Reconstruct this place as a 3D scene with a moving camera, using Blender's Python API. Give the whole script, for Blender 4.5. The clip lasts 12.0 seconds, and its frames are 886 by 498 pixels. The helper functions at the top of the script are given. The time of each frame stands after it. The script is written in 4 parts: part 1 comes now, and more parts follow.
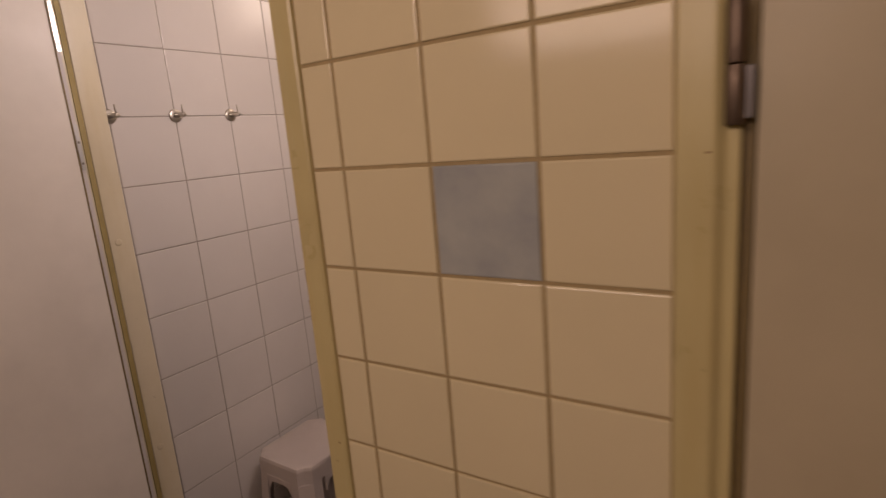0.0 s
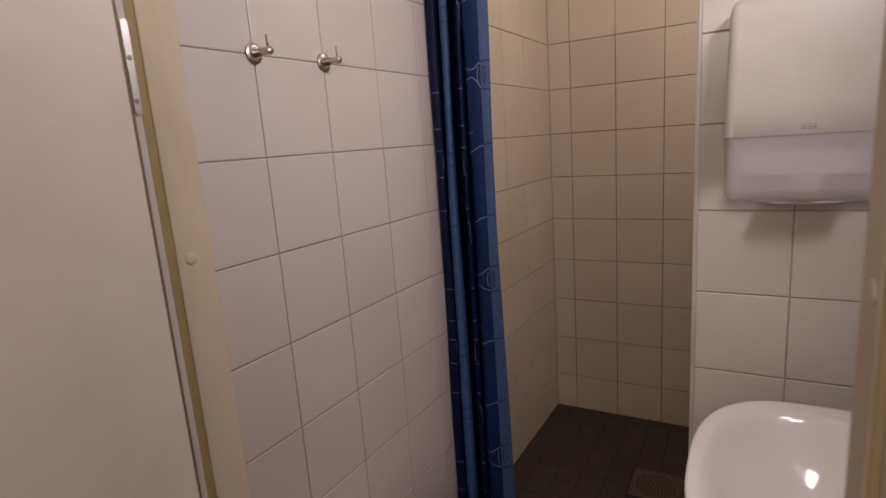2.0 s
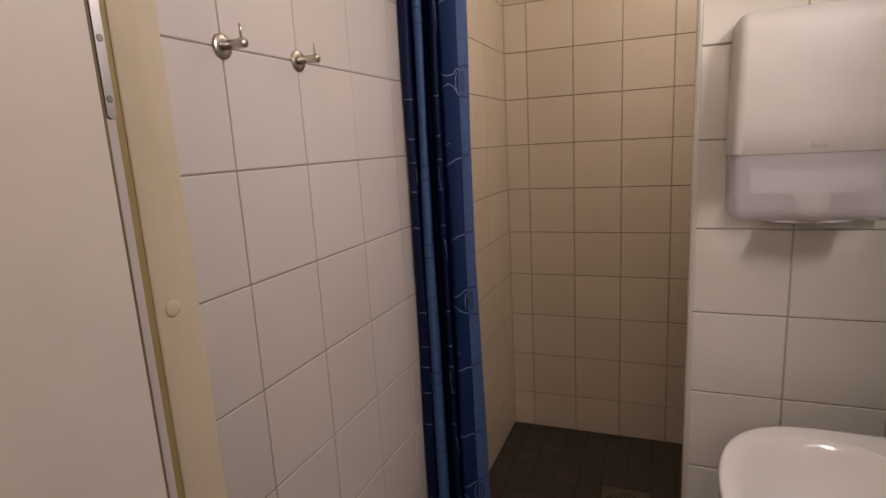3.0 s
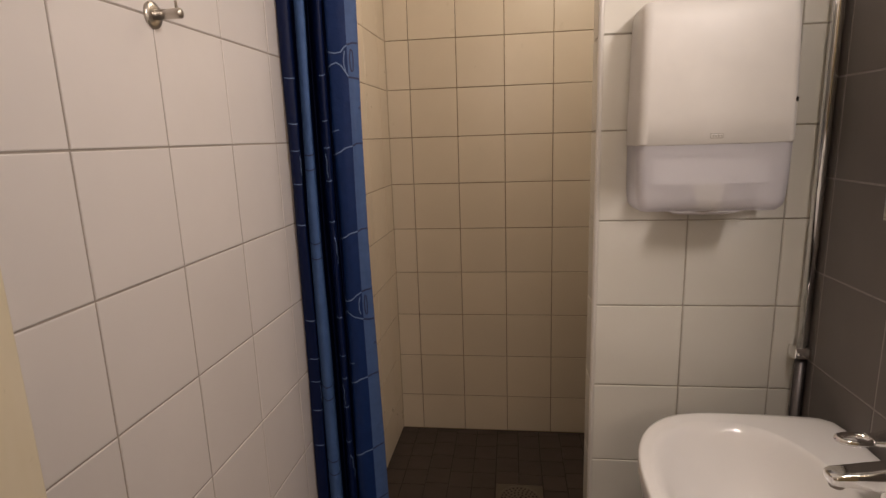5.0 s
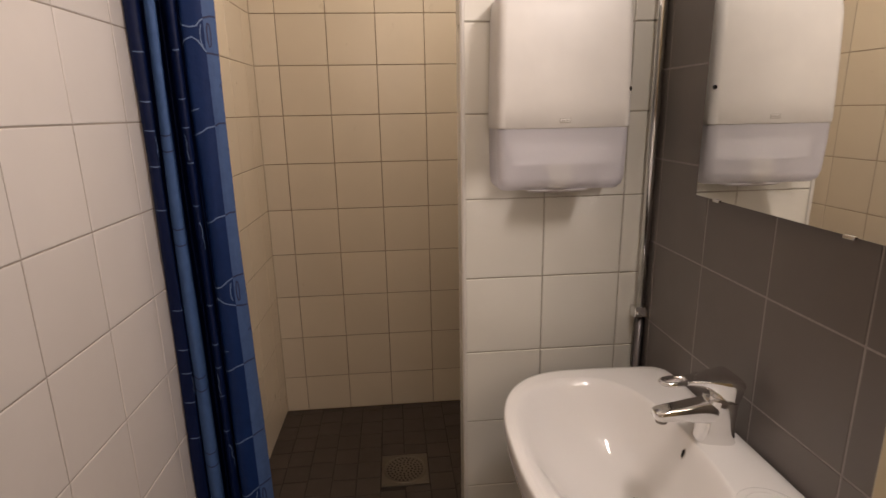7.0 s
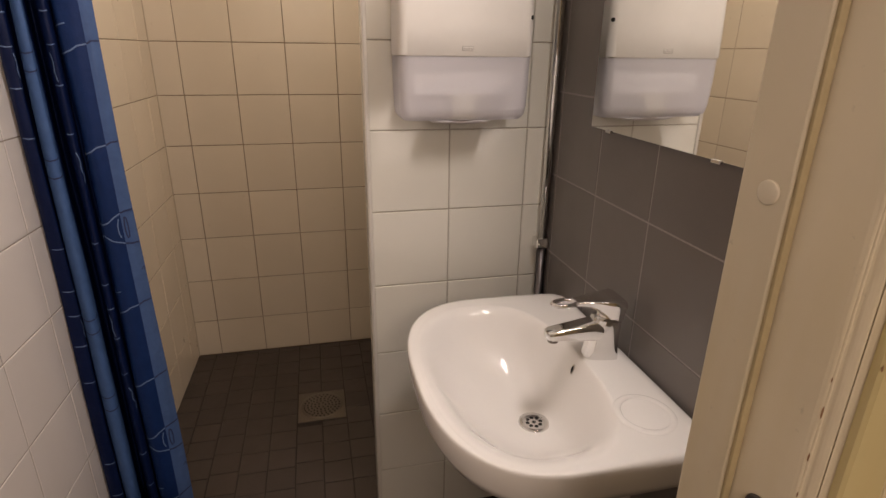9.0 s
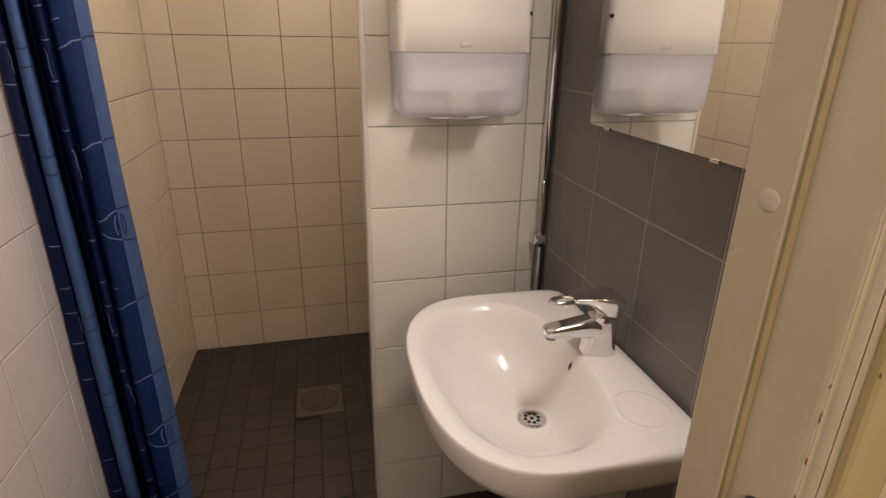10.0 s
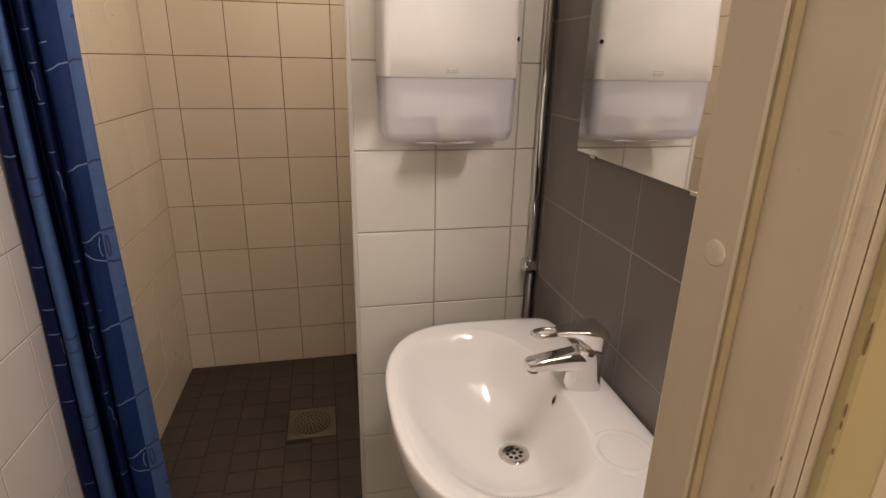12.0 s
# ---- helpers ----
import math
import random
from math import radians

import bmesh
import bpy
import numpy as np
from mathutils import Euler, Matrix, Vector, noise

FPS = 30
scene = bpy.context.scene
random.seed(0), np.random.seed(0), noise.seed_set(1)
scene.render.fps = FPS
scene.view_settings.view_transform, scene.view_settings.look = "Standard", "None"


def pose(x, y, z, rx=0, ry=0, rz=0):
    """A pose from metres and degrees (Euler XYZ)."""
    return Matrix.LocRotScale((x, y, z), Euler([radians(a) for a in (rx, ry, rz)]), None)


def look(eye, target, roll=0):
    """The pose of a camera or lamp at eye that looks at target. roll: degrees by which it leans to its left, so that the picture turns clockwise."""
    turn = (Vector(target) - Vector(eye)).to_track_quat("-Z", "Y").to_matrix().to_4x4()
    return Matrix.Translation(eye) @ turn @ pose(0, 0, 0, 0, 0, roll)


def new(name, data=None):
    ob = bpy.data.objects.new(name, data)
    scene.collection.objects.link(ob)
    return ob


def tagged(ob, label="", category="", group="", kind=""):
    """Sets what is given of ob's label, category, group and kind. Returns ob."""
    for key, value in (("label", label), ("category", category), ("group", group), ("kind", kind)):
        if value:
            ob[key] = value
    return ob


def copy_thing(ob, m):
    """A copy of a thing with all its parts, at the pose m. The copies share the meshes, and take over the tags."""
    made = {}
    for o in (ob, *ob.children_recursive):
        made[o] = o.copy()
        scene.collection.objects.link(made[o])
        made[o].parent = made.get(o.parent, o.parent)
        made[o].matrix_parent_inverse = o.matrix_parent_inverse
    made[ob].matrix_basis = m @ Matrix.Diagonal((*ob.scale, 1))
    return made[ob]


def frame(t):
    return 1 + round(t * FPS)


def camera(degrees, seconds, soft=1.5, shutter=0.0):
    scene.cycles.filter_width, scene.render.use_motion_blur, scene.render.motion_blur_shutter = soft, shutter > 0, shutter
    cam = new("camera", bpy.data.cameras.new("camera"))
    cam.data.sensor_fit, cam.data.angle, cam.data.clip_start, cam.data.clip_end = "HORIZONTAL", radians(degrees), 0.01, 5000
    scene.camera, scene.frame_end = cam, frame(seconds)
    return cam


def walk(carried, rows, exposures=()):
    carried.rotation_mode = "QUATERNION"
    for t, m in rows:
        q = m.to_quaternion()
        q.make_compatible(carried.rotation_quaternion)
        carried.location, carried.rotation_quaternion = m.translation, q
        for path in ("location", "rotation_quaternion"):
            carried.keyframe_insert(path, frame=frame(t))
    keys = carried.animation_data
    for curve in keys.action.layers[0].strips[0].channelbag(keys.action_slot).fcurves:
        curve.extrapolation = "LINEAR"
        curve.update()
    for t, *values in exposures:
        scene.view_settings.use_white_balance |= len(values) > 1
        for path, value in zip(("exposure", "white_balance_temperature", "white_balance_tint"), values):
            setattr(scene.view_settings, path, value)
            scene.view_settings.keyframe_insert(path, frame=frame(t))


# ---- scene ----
# camera: seconds, eye, yaw, pitch, roll
cam = camera(78.64, 12.0, 1.45, 0.4)
ROWS = [
    (0, 1.6104, -1.0510, 1.4438, 31.381, -11.793, 4.555),
    (0.5, 1.3676, -0.9334, 1.4294, 33.439, -11.673, 4.828),
    (1, 1.1626, -0.8655, 1.3985, 34.887, -11.554, 4.949),
    (1.5, 0.9956, -0.8652, 1.4047, 33.377, -11.260, 4.431),
    (2, 0.8569, -0.7987, 1.3788, 29.133, -11.286, 3.979),
    (2.5, 0.7724, -0.7385, 1.3983, 26.648, -10.936, 3.755),
    (3, 0.6580, -0.7395, 1.3965, 20.879, -10.962, 3.094),
    (3.5, 0.6089, -0.7103, 1.3725, 14.639, -11.327, 2.426),
    (5.5, 0.5501, -0.6307, 1.3716, 5.019, -11.721, 1.894),
    (6, 0.5580, -0.6411, 1.3710, 1.861, -11.985, 1.887),
    (6.5, 0.5709, -0.6531, 1.3823, -2.076, -13.196, 1.556),
    (8.5, 0.6166, -0.6861, 1.3658, -11.610, -18.031, -0.329),
    (9, 0.6278, -0.6772, 1.3540, -13.044, -20.181, -0.665),
    (9.5, 0.6278, -0.6760, 1.3563, -13.264, -20.888, -0.789),
    (10, 0.6244, -0.6734, 1.3639, -13.400, -21.001, -0.787),
    (10.5, 0.6269, -0.6861, 1.3767, -13.525, -20.902, -0.768),
    (11, 0.6276, -0.7013, 1.3867, -13.365, -20.485, -0.803),
    (11.5, 0.6486, -0.6898, 1.3828, -13.054, -19.923, -0.933),
    (12, 0.6880, -0.6571, 1.3781, -12.029, -19.289, -1.121),
]
EXPOSURES = [(0.0, -0.62, 6950, 17), (0.5, -0.70, 6500, 16), (1.0, -0.68, 6250, 16), (2.0, -0.62, 6200, 15), (3.0, -0.52, 6400, 11), (5.5, -0.22, 6500, 6), (6.5, -0.15, 6500, 7), (8.5, 0.04, 6480, 7), (9.5, 0.12, 6480, 6), (12.0, 0.08, 6480, 6)]
walk(cam, [(t, pose(x, y, z, 90 + pitch, roll, yaw)) for t, x, y, z, yaw, pitch, roll in ROWS], EXPOSURES)

# ---- light ----
world = bpy.data.worlds.new("world")
world.use_nodes = True
world.node_tree.nodes["Background"].inputs[0].default_value = (0.9, 0.85, 0.8, 1)
world.node_tree.nodes["Background"].inputs[1].default_value = 0.02
scene.world = world


def lamp(name, kind, at, energy, colour, size):
    data = bpy.data.lights.new(name, kind)
    data.energy, data.color = energy, colour
    if kind == "AREA":
        data.shape, data.size, data.size_y = "RECTANGLE", size[0], size[1]
    else:
        data.shadow_soft_size = size
    ob = new(name, data)
    ob.matrix_basis = at
    return ob


# the lamp above the mirror, an assumed one in the shower and the one on the hallway wall, all out of view
lamp("mirror_lamp_light", "AREA", look((1.150, -0.05, 1.93), (0.35, 0.06, 1.78)), 8.1, (1.0, 0.85, 0.80), (0.27, 0.10))
# added fill with no fixture: brightens the basin and the shadow under the dispenser
basin_fill = lamp("basin_fill_light", "AREA", look((1.135, -0.03, 1.875), (1.05, 0.03, 0.9)), 1.1, (1.0, 0.85, 0.80), (0.30, 0.05))
basin_fill.data.spread = radians(92)
lamp("shower_lamp_light", "POINT", pose(0.80, 1.05, 2.20), 10.5, (1.0, 0.825, 0.69), 0.12)
lamp("hallway_lamp_light", "AREA", look((1.12, -2.26, 1.97), (1.10, -0.4, 1.6)), 20.5, (1.0, 0.775, 0.655), (1.3, 0.44))


# ---- materials ----
def material(name):
    m = bpy.data.materials.new(name)
    m.use_nodes = True
    return m, m.node_tree.nodes, m.node_tree.links, m.node_tree.nodes["Principled BSDF"]


def mix_colour(nodes, links, factor, a, b, blend="MIX"):
    n = nodes.new("ShaderNodeMix")
    n.data_type, n.blend_type = "RGBA", blend
    for socket, value in ((n.inputs[0], factor), (n.inputs[6], a), (n.inputs[7], b)):
        if isinstance(value, (int, float)):
            socket.default_value = value
        elif isinstance(value, tuple):
            socket.default_value = (*value, 1)
        else:
            links.new(value, socket)
    return n.outputs[2]


def noise_tex(nodes, links, scale, detail=4, rough=0.55, source="Object"):
    c = nodes.new("ShaderNodeTexCoord")
    n = nodes.new("ShaderNodeTexNoise")
    n.inputs["Scale"].default_value, n.inputs["Detail"].default_value, n.inputs["Roughness"].default_value = scale, detail, rough
    if source == "World":
        g = nodes.new("ShaderNodeNewGeometry")
        links.new(g.outputs["Position"], n.inputs["Vector"])
    else:
        links.new(c.outputs[source], n.inputs["Vector"])
    return n.outputs["Fac"]


def ramp(nodes, links, fac, stops):
    r = nodes.new("ShaderNodeValToRGB")
    while len(r.color_ramp.elements) < len(stops):
        r.color_ramp.elements.new(0.5)
    for e, (p, c) in zip(r.color_ramp.elements, stops):
        e.position, e.color = p, (*c, 1)
    links.new(fac, r.inputs[0])
    return r.outputs[0]


def grey(v):
    return (v, v, v)


def bump(nodes, links, shader, height, strength, distance):
    b = nodes.new("ShaderNodeBump")
    b.inputs["Strength"].default_value, b.inputs["Distance"].default_value = strength, distance
    links.new(height, b.inputs["Height"])
    links.new(b.outputs[0], shader.inputs["Normal"])


def glazed(name, colour, vary=0.05, rough=0.16, stain=0.06, wave=0.25, stain_colour=None, cloud_scale=5, cloud_span=(0.2, 0.9)):
    """Glazed ceramic: a tint of its own for each tile, faint clouds and a wavy glaze."""
    m, nodes, links, s = material(name)
    info = nodes.new("ShaderNodeObjectInfo")
    dark = tuple(c * (1 - 2 * vary) for c in colour)
    base = mix_colour(nodes, links, info.outputs["Random"], dark, colour)
    cloud = ramp(nodes, links, noise_tex(nodes, links, cloud_scale, 5, 0.6, "World"), [(cloud_span[0], grey(0)), (cloud_span[1], grey(1))])
    stained = stain_colour or tuple(c * (1 - 3 * stain) for c in colour)
    base = mix_colour(nodes, links, cloud, base, mix_colour(nodes, links, 0.5, base, stained))
    links.new(base, s.inputs["Base Color"])
    r = ramp(nodes, links, noise_tex(nodes, links, 11, 6, 0.6, "World"), [(0.3, grey(rough * 0.9)), (0.8, grey(rough * 1.25))])
    links.new(r, s.inputs["Roughness"])
    bump(nodes, links, s, noise_tex(nodes, links, 14, 3, 0.5, "World"), wave, 0.004)
    return m


def rough_solid(name, colour, rough=0.8, scale=60, amount=0.25, height=0.3, distance=0.002, coat=0.0):
    m, nodes, links, s = material(name)
    base = mix_colour(nodes, links, noise_tex(nodes, links, scale, 6, 0.6, "World"), tuple(c * (1 - amount) for c in colour), tuple(min(1, c * (1 + amount * 0.6)) for c in colour))
    big = ramp(nodes, links, noise_tex(nodes, links, 3.5, 4, 0.6, "World"), [(0.3, grey(0.86)), (0.7, grey(1))])
    base = mix_colour(nodes, links, 1.0, base, big, "MULTIPLY")
    links.new(base, s.inputs["Base Color"])
    r = ramp(nodes, links, noise_tex(nodes, links, scale * 0.5, 4, 0.6, "World"), [(0.3, grey(rough * 0.85)), (0.7, grey(min(1, rough * 1.15)))])
    links.new(r, s.inputs["Roughness"])
    s.inputs["Coat Weight"].default_value = coat
    bump(nodes, links, s, noise_tex(nodes, links, scale * 2, 4, 0.6, "World"), height, distance)
    return m


def metal(name, colour, rough, scratch=0.06):
    m, nodes, links, s = material(name)
    s.inputs["Base Color"].default_value = (*colour, 1)
    s.inputs["Metallic"].default_value = 1
    r = ramp(nodes, links, noise_tex(nodes, links, 90, 5, 0.7, "World"), [(0.3, grey(rough)), (0.8, grey(rough + scratch))])
    links.new(r, s.inputs["Roughness"])
    return m


def plain(name, colour, rough=0.5):
    m, nodes, links, s = material(name)
    s.inputs["Base Color"].default_value = (*colour, 1)
    s.inputs["Roughness"].default_value = rough
    return m


def aged_paint(name, colour, stain, rough, amount=0.5):
    """Brushed gloss paint, yellowed in soft upright smears and handled spots."""
    m, nodes, links, s = material(name)
    c = nodes.new("ShaderNodeNewGeometry")
    stretch = nodes.new("ShaderNodeMapping")
    stretch.inputs["Scale"].default_value = (22, 22, 3.2)
    links.new(c.outputs["Position"], stretch.inputs["Vector"])
    smear = nodes.new("ShaderNodeTexNoise")
    smear.inputs["Scale"].default_value, smear.inputs["Detail"].default_value = 1.0, 5
    links.new(stretch.outputs[0], smear.inputs["Vector"])
    where = ramp(nodes, links, smear.outputs["Fac"], [(0.46, grey(0)), (0.72, grey(amount))])
    base = mix_colour(nodes, links, where, colour, stain)
    spots = ramp(nodes, links, noise_tex(nodes, links, 55, 6, 0.65, "World"), [(0.24, grey(0.72)), (0.34, grey(1))])
    base = mix_colour(nodes, links, 1.0, base, spots, "MULTIPLY")
    fine = ramp(nodes, links, noise_tex(nodes, links, 7, 4, 0.6, "World"), [(0.3, grey(0.92)), (0.7, grey(1))])
    links.new(mix_colour(nodes, links, 1.0, base, fine, "MULTIPLY"), s.inputs["Base Color"])
    links.new(ramp(nodes, links, noise_tex(nodes, links, 14, 5, 0.6, "World"), [(0.3, grey(rough * 0.85)), (0.7, grey(rough * 1.3))]), s.inputs["Roughness"])
    bump(nodes, links, s, smear.outputs["Fac"], 0.16, 0.0012)
    return m


M_WHITE_TILE = glazed("white_glazed_tile", (0.80, 0.755, 0.735), 0.03, 0.23, 0.05, 0.12)
M_PIER_TILE = glazed("warm_white_glazed_tile", (0.78, 0.762, 0.695), 0.03, 0.20, 0.05, 0.12)
M_CREAM_TILE = glazed("cream_glazed_tile", (0.70, 0.62, 0.505), 0.04, 0.30, 0.06, 0.07)
M_HALL_TILE = glazed("yellowed_glazed_tile", (0.765, 0.665, 0.445), 0.03, 0.13, 0.05, 0.12)
M_HALL_TILE.node_tree.nodes["Principled BSDF"].inputs["Specular IOR Level"].default_value = 0.32
M_BLUE_TILE = glazed("blue_grey_tile", (0.45, 0.465, 0.45), 0.02, 0.12, 0.16, 0.12, (0.20, 0.22, 0.28), 11, (0.36, 0.75))
M_DARK_TILE = glazed("anthracite_tile", (0.160, 0.140, 0.129), 0.06, 0.34, 0.12, 0.15)
M_FLOOR_TILE = glazed("brown_grey_floor_tile", (0.058, 0.043, 0.036), 0.10, 0.5, 0.12, 0.5)
M_GROUT = rough_solid("grey_beige_grout", (0.38, 0.33, 0.29), 0.9, 120, 0.3)
M_GROUT_PIER = rough_solid("pale_beige_grout", (0.50, 0.46, 0.40), 0.9, 120, 0.3)
M_GROUT_BROWN = rough_solid("stained_brown_grout", (0.27, 0.185, 0.115), 0.9, 90, 0.5)
# mould spots in the joints of the shower's end wall
_nodes, _links = M_GROUT_BROWN.node_tree.nodes, M_GROUT_BROWN.node_tree.links
_base = _nodes["Principled BSDF"].inputs["Base Color"]
_spots = ramp(_nodes, _links, noise_tex(_nodes, _links, 34, 3, 0.5, "World"), [(0.60, grey(0)), (0.68, grey(0.85))])
_links.new(mix_colour(_nodes, _links, _spots, _base.links[0].from_socket, (0.075, 0.042, 0.024)), _base)
M_GROUT_TAN = rough_solid("tan_grout", (0.32, 0.25, 0.18), 0.9, 90, 0.35)
M_GROUT_CORNER = rough_solid("beige_corner_joint", (0.50, 0.42, 0.32), 0.7, 90, 0.25)
M_GROUT_HALL = rough_solid("ochre_grout", (0.43, 0.325, 0.175), 0.9, 120, 0.3)
M_GROUT_LIGHT = rough_solid("light_grey_grout", (0.36, 0.33, 0.31), 0.9, 120, 0.3)
M_GROUT_BLACK = rough_solid("black_floor_grout", (0.028, 0.022, 0.019), 0.9, 120, 0.4)
M_CEILING = rough_solid("white_ceiling_paint", (0.74, 0.72, 0.68), 0.9, 80, 0.05)
M_WALL_PAINT = rough_solid("beige_wall_paint", (0.62, 0.54, 0.42), 0.85, 70, 0.06)
M_FRAME = aged_paint("cream_gloss_paint", (0.68, 0.605, 0.455), (0.60, 0.50, 0.28), 0.32, 0.45)
M_FRAME_OLD = aged_paint("yellowed_gloss_paint", (0.595, 0.505, 0.262), (0.53, 0.42, 0.185), 0.30, 0.5)
M_DOOR = rough_solid("white_door_laminate", (0.72, 0.67, 0.62), 0.42, 40, 0.03, 0.08, 0.001)
M_DOOR_GREY = rough_solid("beige_door_laminate", (0.53, 0.455, 0.32), 0.45, 40, 0.04, 0.08, 0.001)
M_LINOLEUM = rough_solid("hall_linoleum", (0.20, 0.16, 0.12), 0.5, 40, 0.2)
M_CERAMIC = glazed("white_sanitary_ceramic", (0.82, 0.80, 0.775), 0.0, 0.055, 0.01, 0.03)
M_CHROME = metal("chrome", (0.78, 0.77, 0.76), 0.06)
M_STEEL = metal("brushed_steel", (0.55, 0.51, 0.46), 0.28, 0.12)
M_PLATE = metal("pale_zinc_plate", (0.52, 0.51, 0.51), 0.30, 0.1)
M_DULL_STEEL = metal("dull_steel", (0.24, 0.215, 0.19), 0.42, 0.15)
M_DRAIN = metal("weathered_drain_steel", (0.20, 0.175, 0.15), 0.38, 0.15)
M_SEAL = rough_solid("olive_rubber_seal", (0.40, 0.31, 0.12), 0.6, 60, 0.2)
M_GAP_BROWN = rough_solid("brown_gap_strip", (0.22, 0.16, 0.07), 0.6, 60, 0.25)
M_CAP = rough_solid("pale_cream_cap", (0.77, 0.70, 0.56), 0.4, 60, 0.04, 0.05)
M_LIPPING = rough_solid("greyish_white_lipping", (0.62, 0.58, 0.58), 0.5, 60, 0.04, 0.05)
M_SEAL_DARK = rough_solid("brown_seal", (0.42, 0.34, 0.19), 0.6, 60, 0.2)
M_BRONZE = metal("worn_brown_hinge_metal", (0.20, 0.15, 0.12), 0.42, 0.2)
M_DARK_PIPE = metal("dark_pipe_metal", (0.12, 0.11, 0.11), 0.35, 0.15)
M_HOLE = plain("black_hole", (0.008, 0.007, 0.007), 0.9)
M_CHIP = rough_solid("bare_brown_wood_chip", (0.28, 0.155, 0.08), 0.8, 200, 0.4)
M_PLASTIC = rough_solid("white_plastic_shell", (0.78, 0.755, 0.72), 0.48, 30, 0.02, 0.02, 0.0005)
M_STOOL = rough_solid("pinkish_white_plastic", (0.54, 0.47, 0.445), 0.45, 60, 0.06, 0.1, 0.001)
M_PAPER = rough_solid("white_paper_towels", (0.78, 0.76, 0.73), 0.95, 200, 0.04)
M_PAPER_OLD = rough_solid("yellowed_paper", (0.60, 0.56, 0.42), 0.95, 200, 0.05)
M_MARK = plain("grey_print", (0.42, 0.39, 0.36), 0.5)
M_TRIM = rough_solid("white_edge_profile", (0.70, 0.67, 0.62), 0.35, 60, 0.05, 0.05)

M_SMOKE, _n, _l, _s = material("smoky_translucent_plastic")
_s.inputs["Base Color"].default_value = (0.715, 0.70, 0.745, 1)
_s.inputs["Roughness"].default_value = 0.42
_s.inputs["Transmission Weight"].default_value = 0.36
_s.inputs["IOR"].default_value = 1.2

M_MIRROR = metal("silvered_mirror", (0.90, 0.90, 0.87), 0.012, 0.012)


# ---- builders ----
def link_bm(name, bm, mat, parent=None, label="", smooth=False):
    me = bpy.data.meshes.new(name)
    bm.to_mesh(me)
    bm.free()
    me.materials.append(mat)
    if smooth:
        me.polygons.foreach_set("use_smooth", [True] * len(me.polygons))
    ob = new(name, me)
    if parent:
        ob.parent = parent
    if label:
        ob["label"] = label
    return ob


def part(name, bm, mat, parent, label="", smooth=False):
    return link_bm(name, bm, mat, parent, label, smooth)


def empty(name, m=None, **tags):
    ob = new(name)
    ob.empty_display_size = 0.05
    if m:
        ob.matrix_basis = m
    return tagged(ob, **tags)


def box(bm, lo, hi, bevel=0.0, segments=2):
    lo, hi = Vector(lo), Vector(hi)
    made = bmesh.ops.create_cube(bm, size=1)["verts"]
    for v in made:
        v.co = Vector((lo[i] + (v.co[i] + 0.5) * (hi[i] - lo[i]) for i in range(3)))
    if bevel:
        edges = {e for v in made for e in v.link_edges}
        bmesh.ops.bevel(bm, geom=list(edges), offset=bevel, segments=segments, profile=0.6, affect="EDGES")
    return bm


def boxed(lo, hi, bevel=0.0, segments=2):
    return box(bmesh.new(), lo, hi, bevel, segments)


def loft(bm, rings, close=True, cap_start=False, cap_end=False):
    """Faces between rings of points, each ring a list of the same length."""
    rows = [[bm.verts.new(p) for p in ring] for ring in rings]
    n = len(rows[0])
    for a, b in zip(rows, rows[1:]):
        for i in range(n if close else n - 1):
            j = (i + 1) % n
            bm.faces.new((a[i], a[j], b[j], b[i]))
    if cap_start:
        bm.faces.new(rows[0][::-1])
    if cap_end:
        bm.faces.new(rows[-1])
    return rows


def turned(bm, profile, m, sides=24):
    """A turned shape: (radius, height) along m's z axis."""
    rings = [[m @ Vector((r * math.cos(2 * math.pi * i / sides), r * math.sin(2 * math.pi * i / sides), h)) for i in range(sides)] for r, h in profile]
    loft(bm, rings, True, True, True)
    return bm


def prism(bm, outline, z0, z1):
    """An upright prism over a plan outline."""
    loft(bm, [[(x, y, z0) for x, y in outline], [(x, y, z1) for x, y in outline]], True, True, True)
    bmesh.ops.recalc_face_normals(bm, faces=bm.faces)
    return bm


TILE_MESHES = {}


def tile_mesh(w, h, mat, thick, edge):
    key = (round(w, 4), round(h, 4), mat.name, thick, edge)
    if key not in TILE_MESHES:
        bm = bmesh.new()
        loft(bm, [[(-w / 2, -h / 2, -thick), (w / 2, -h / 2, -thick), (w / 2, h / 2, -thick), (-w / 2, h / 2, -thick)],
                  [(-w / 2, -h / 2, -edge), (w / 2, -h / 2, -edge), (w / 2, h / 2, -edge), (-w / 2, h / 2, -edge)],
                  [(-w / 2 + edge * 0.4, -h / 2 + edge * 0.4, -edge * 0.3), (w / 2 - edge * 0.4, -h / 2 + edge * 0.4, -edge * 0.3), (w / 2 - edge * 0.4, h / 2 - edge * 0.4, -edge * 0.3), (-w / 2 + edge * 0.4, h / 2 - edge * 0.4, -edge * 0.3)],
                  [(-w / 2 + edge * 1.3, -h / 2 + edge * 1.3, 0), (w / 2 - edge * 1.3, -h / 2 + edge * 1.3, 0), (w / 2 - edge * 1.3, h / 2 - edge * 1.3, 0), (-w / 2 + edge * 1.3, h / 2 - edge * 1.3, 0)]],
             True, False, True)
        me = bpy.data.meshes.new("tile")
        bm.to_mesh(me)
        bm.free()
        me.materials.append(mat)
        TILE_MESHES[key] = me
    return TILE_MESHES[key]


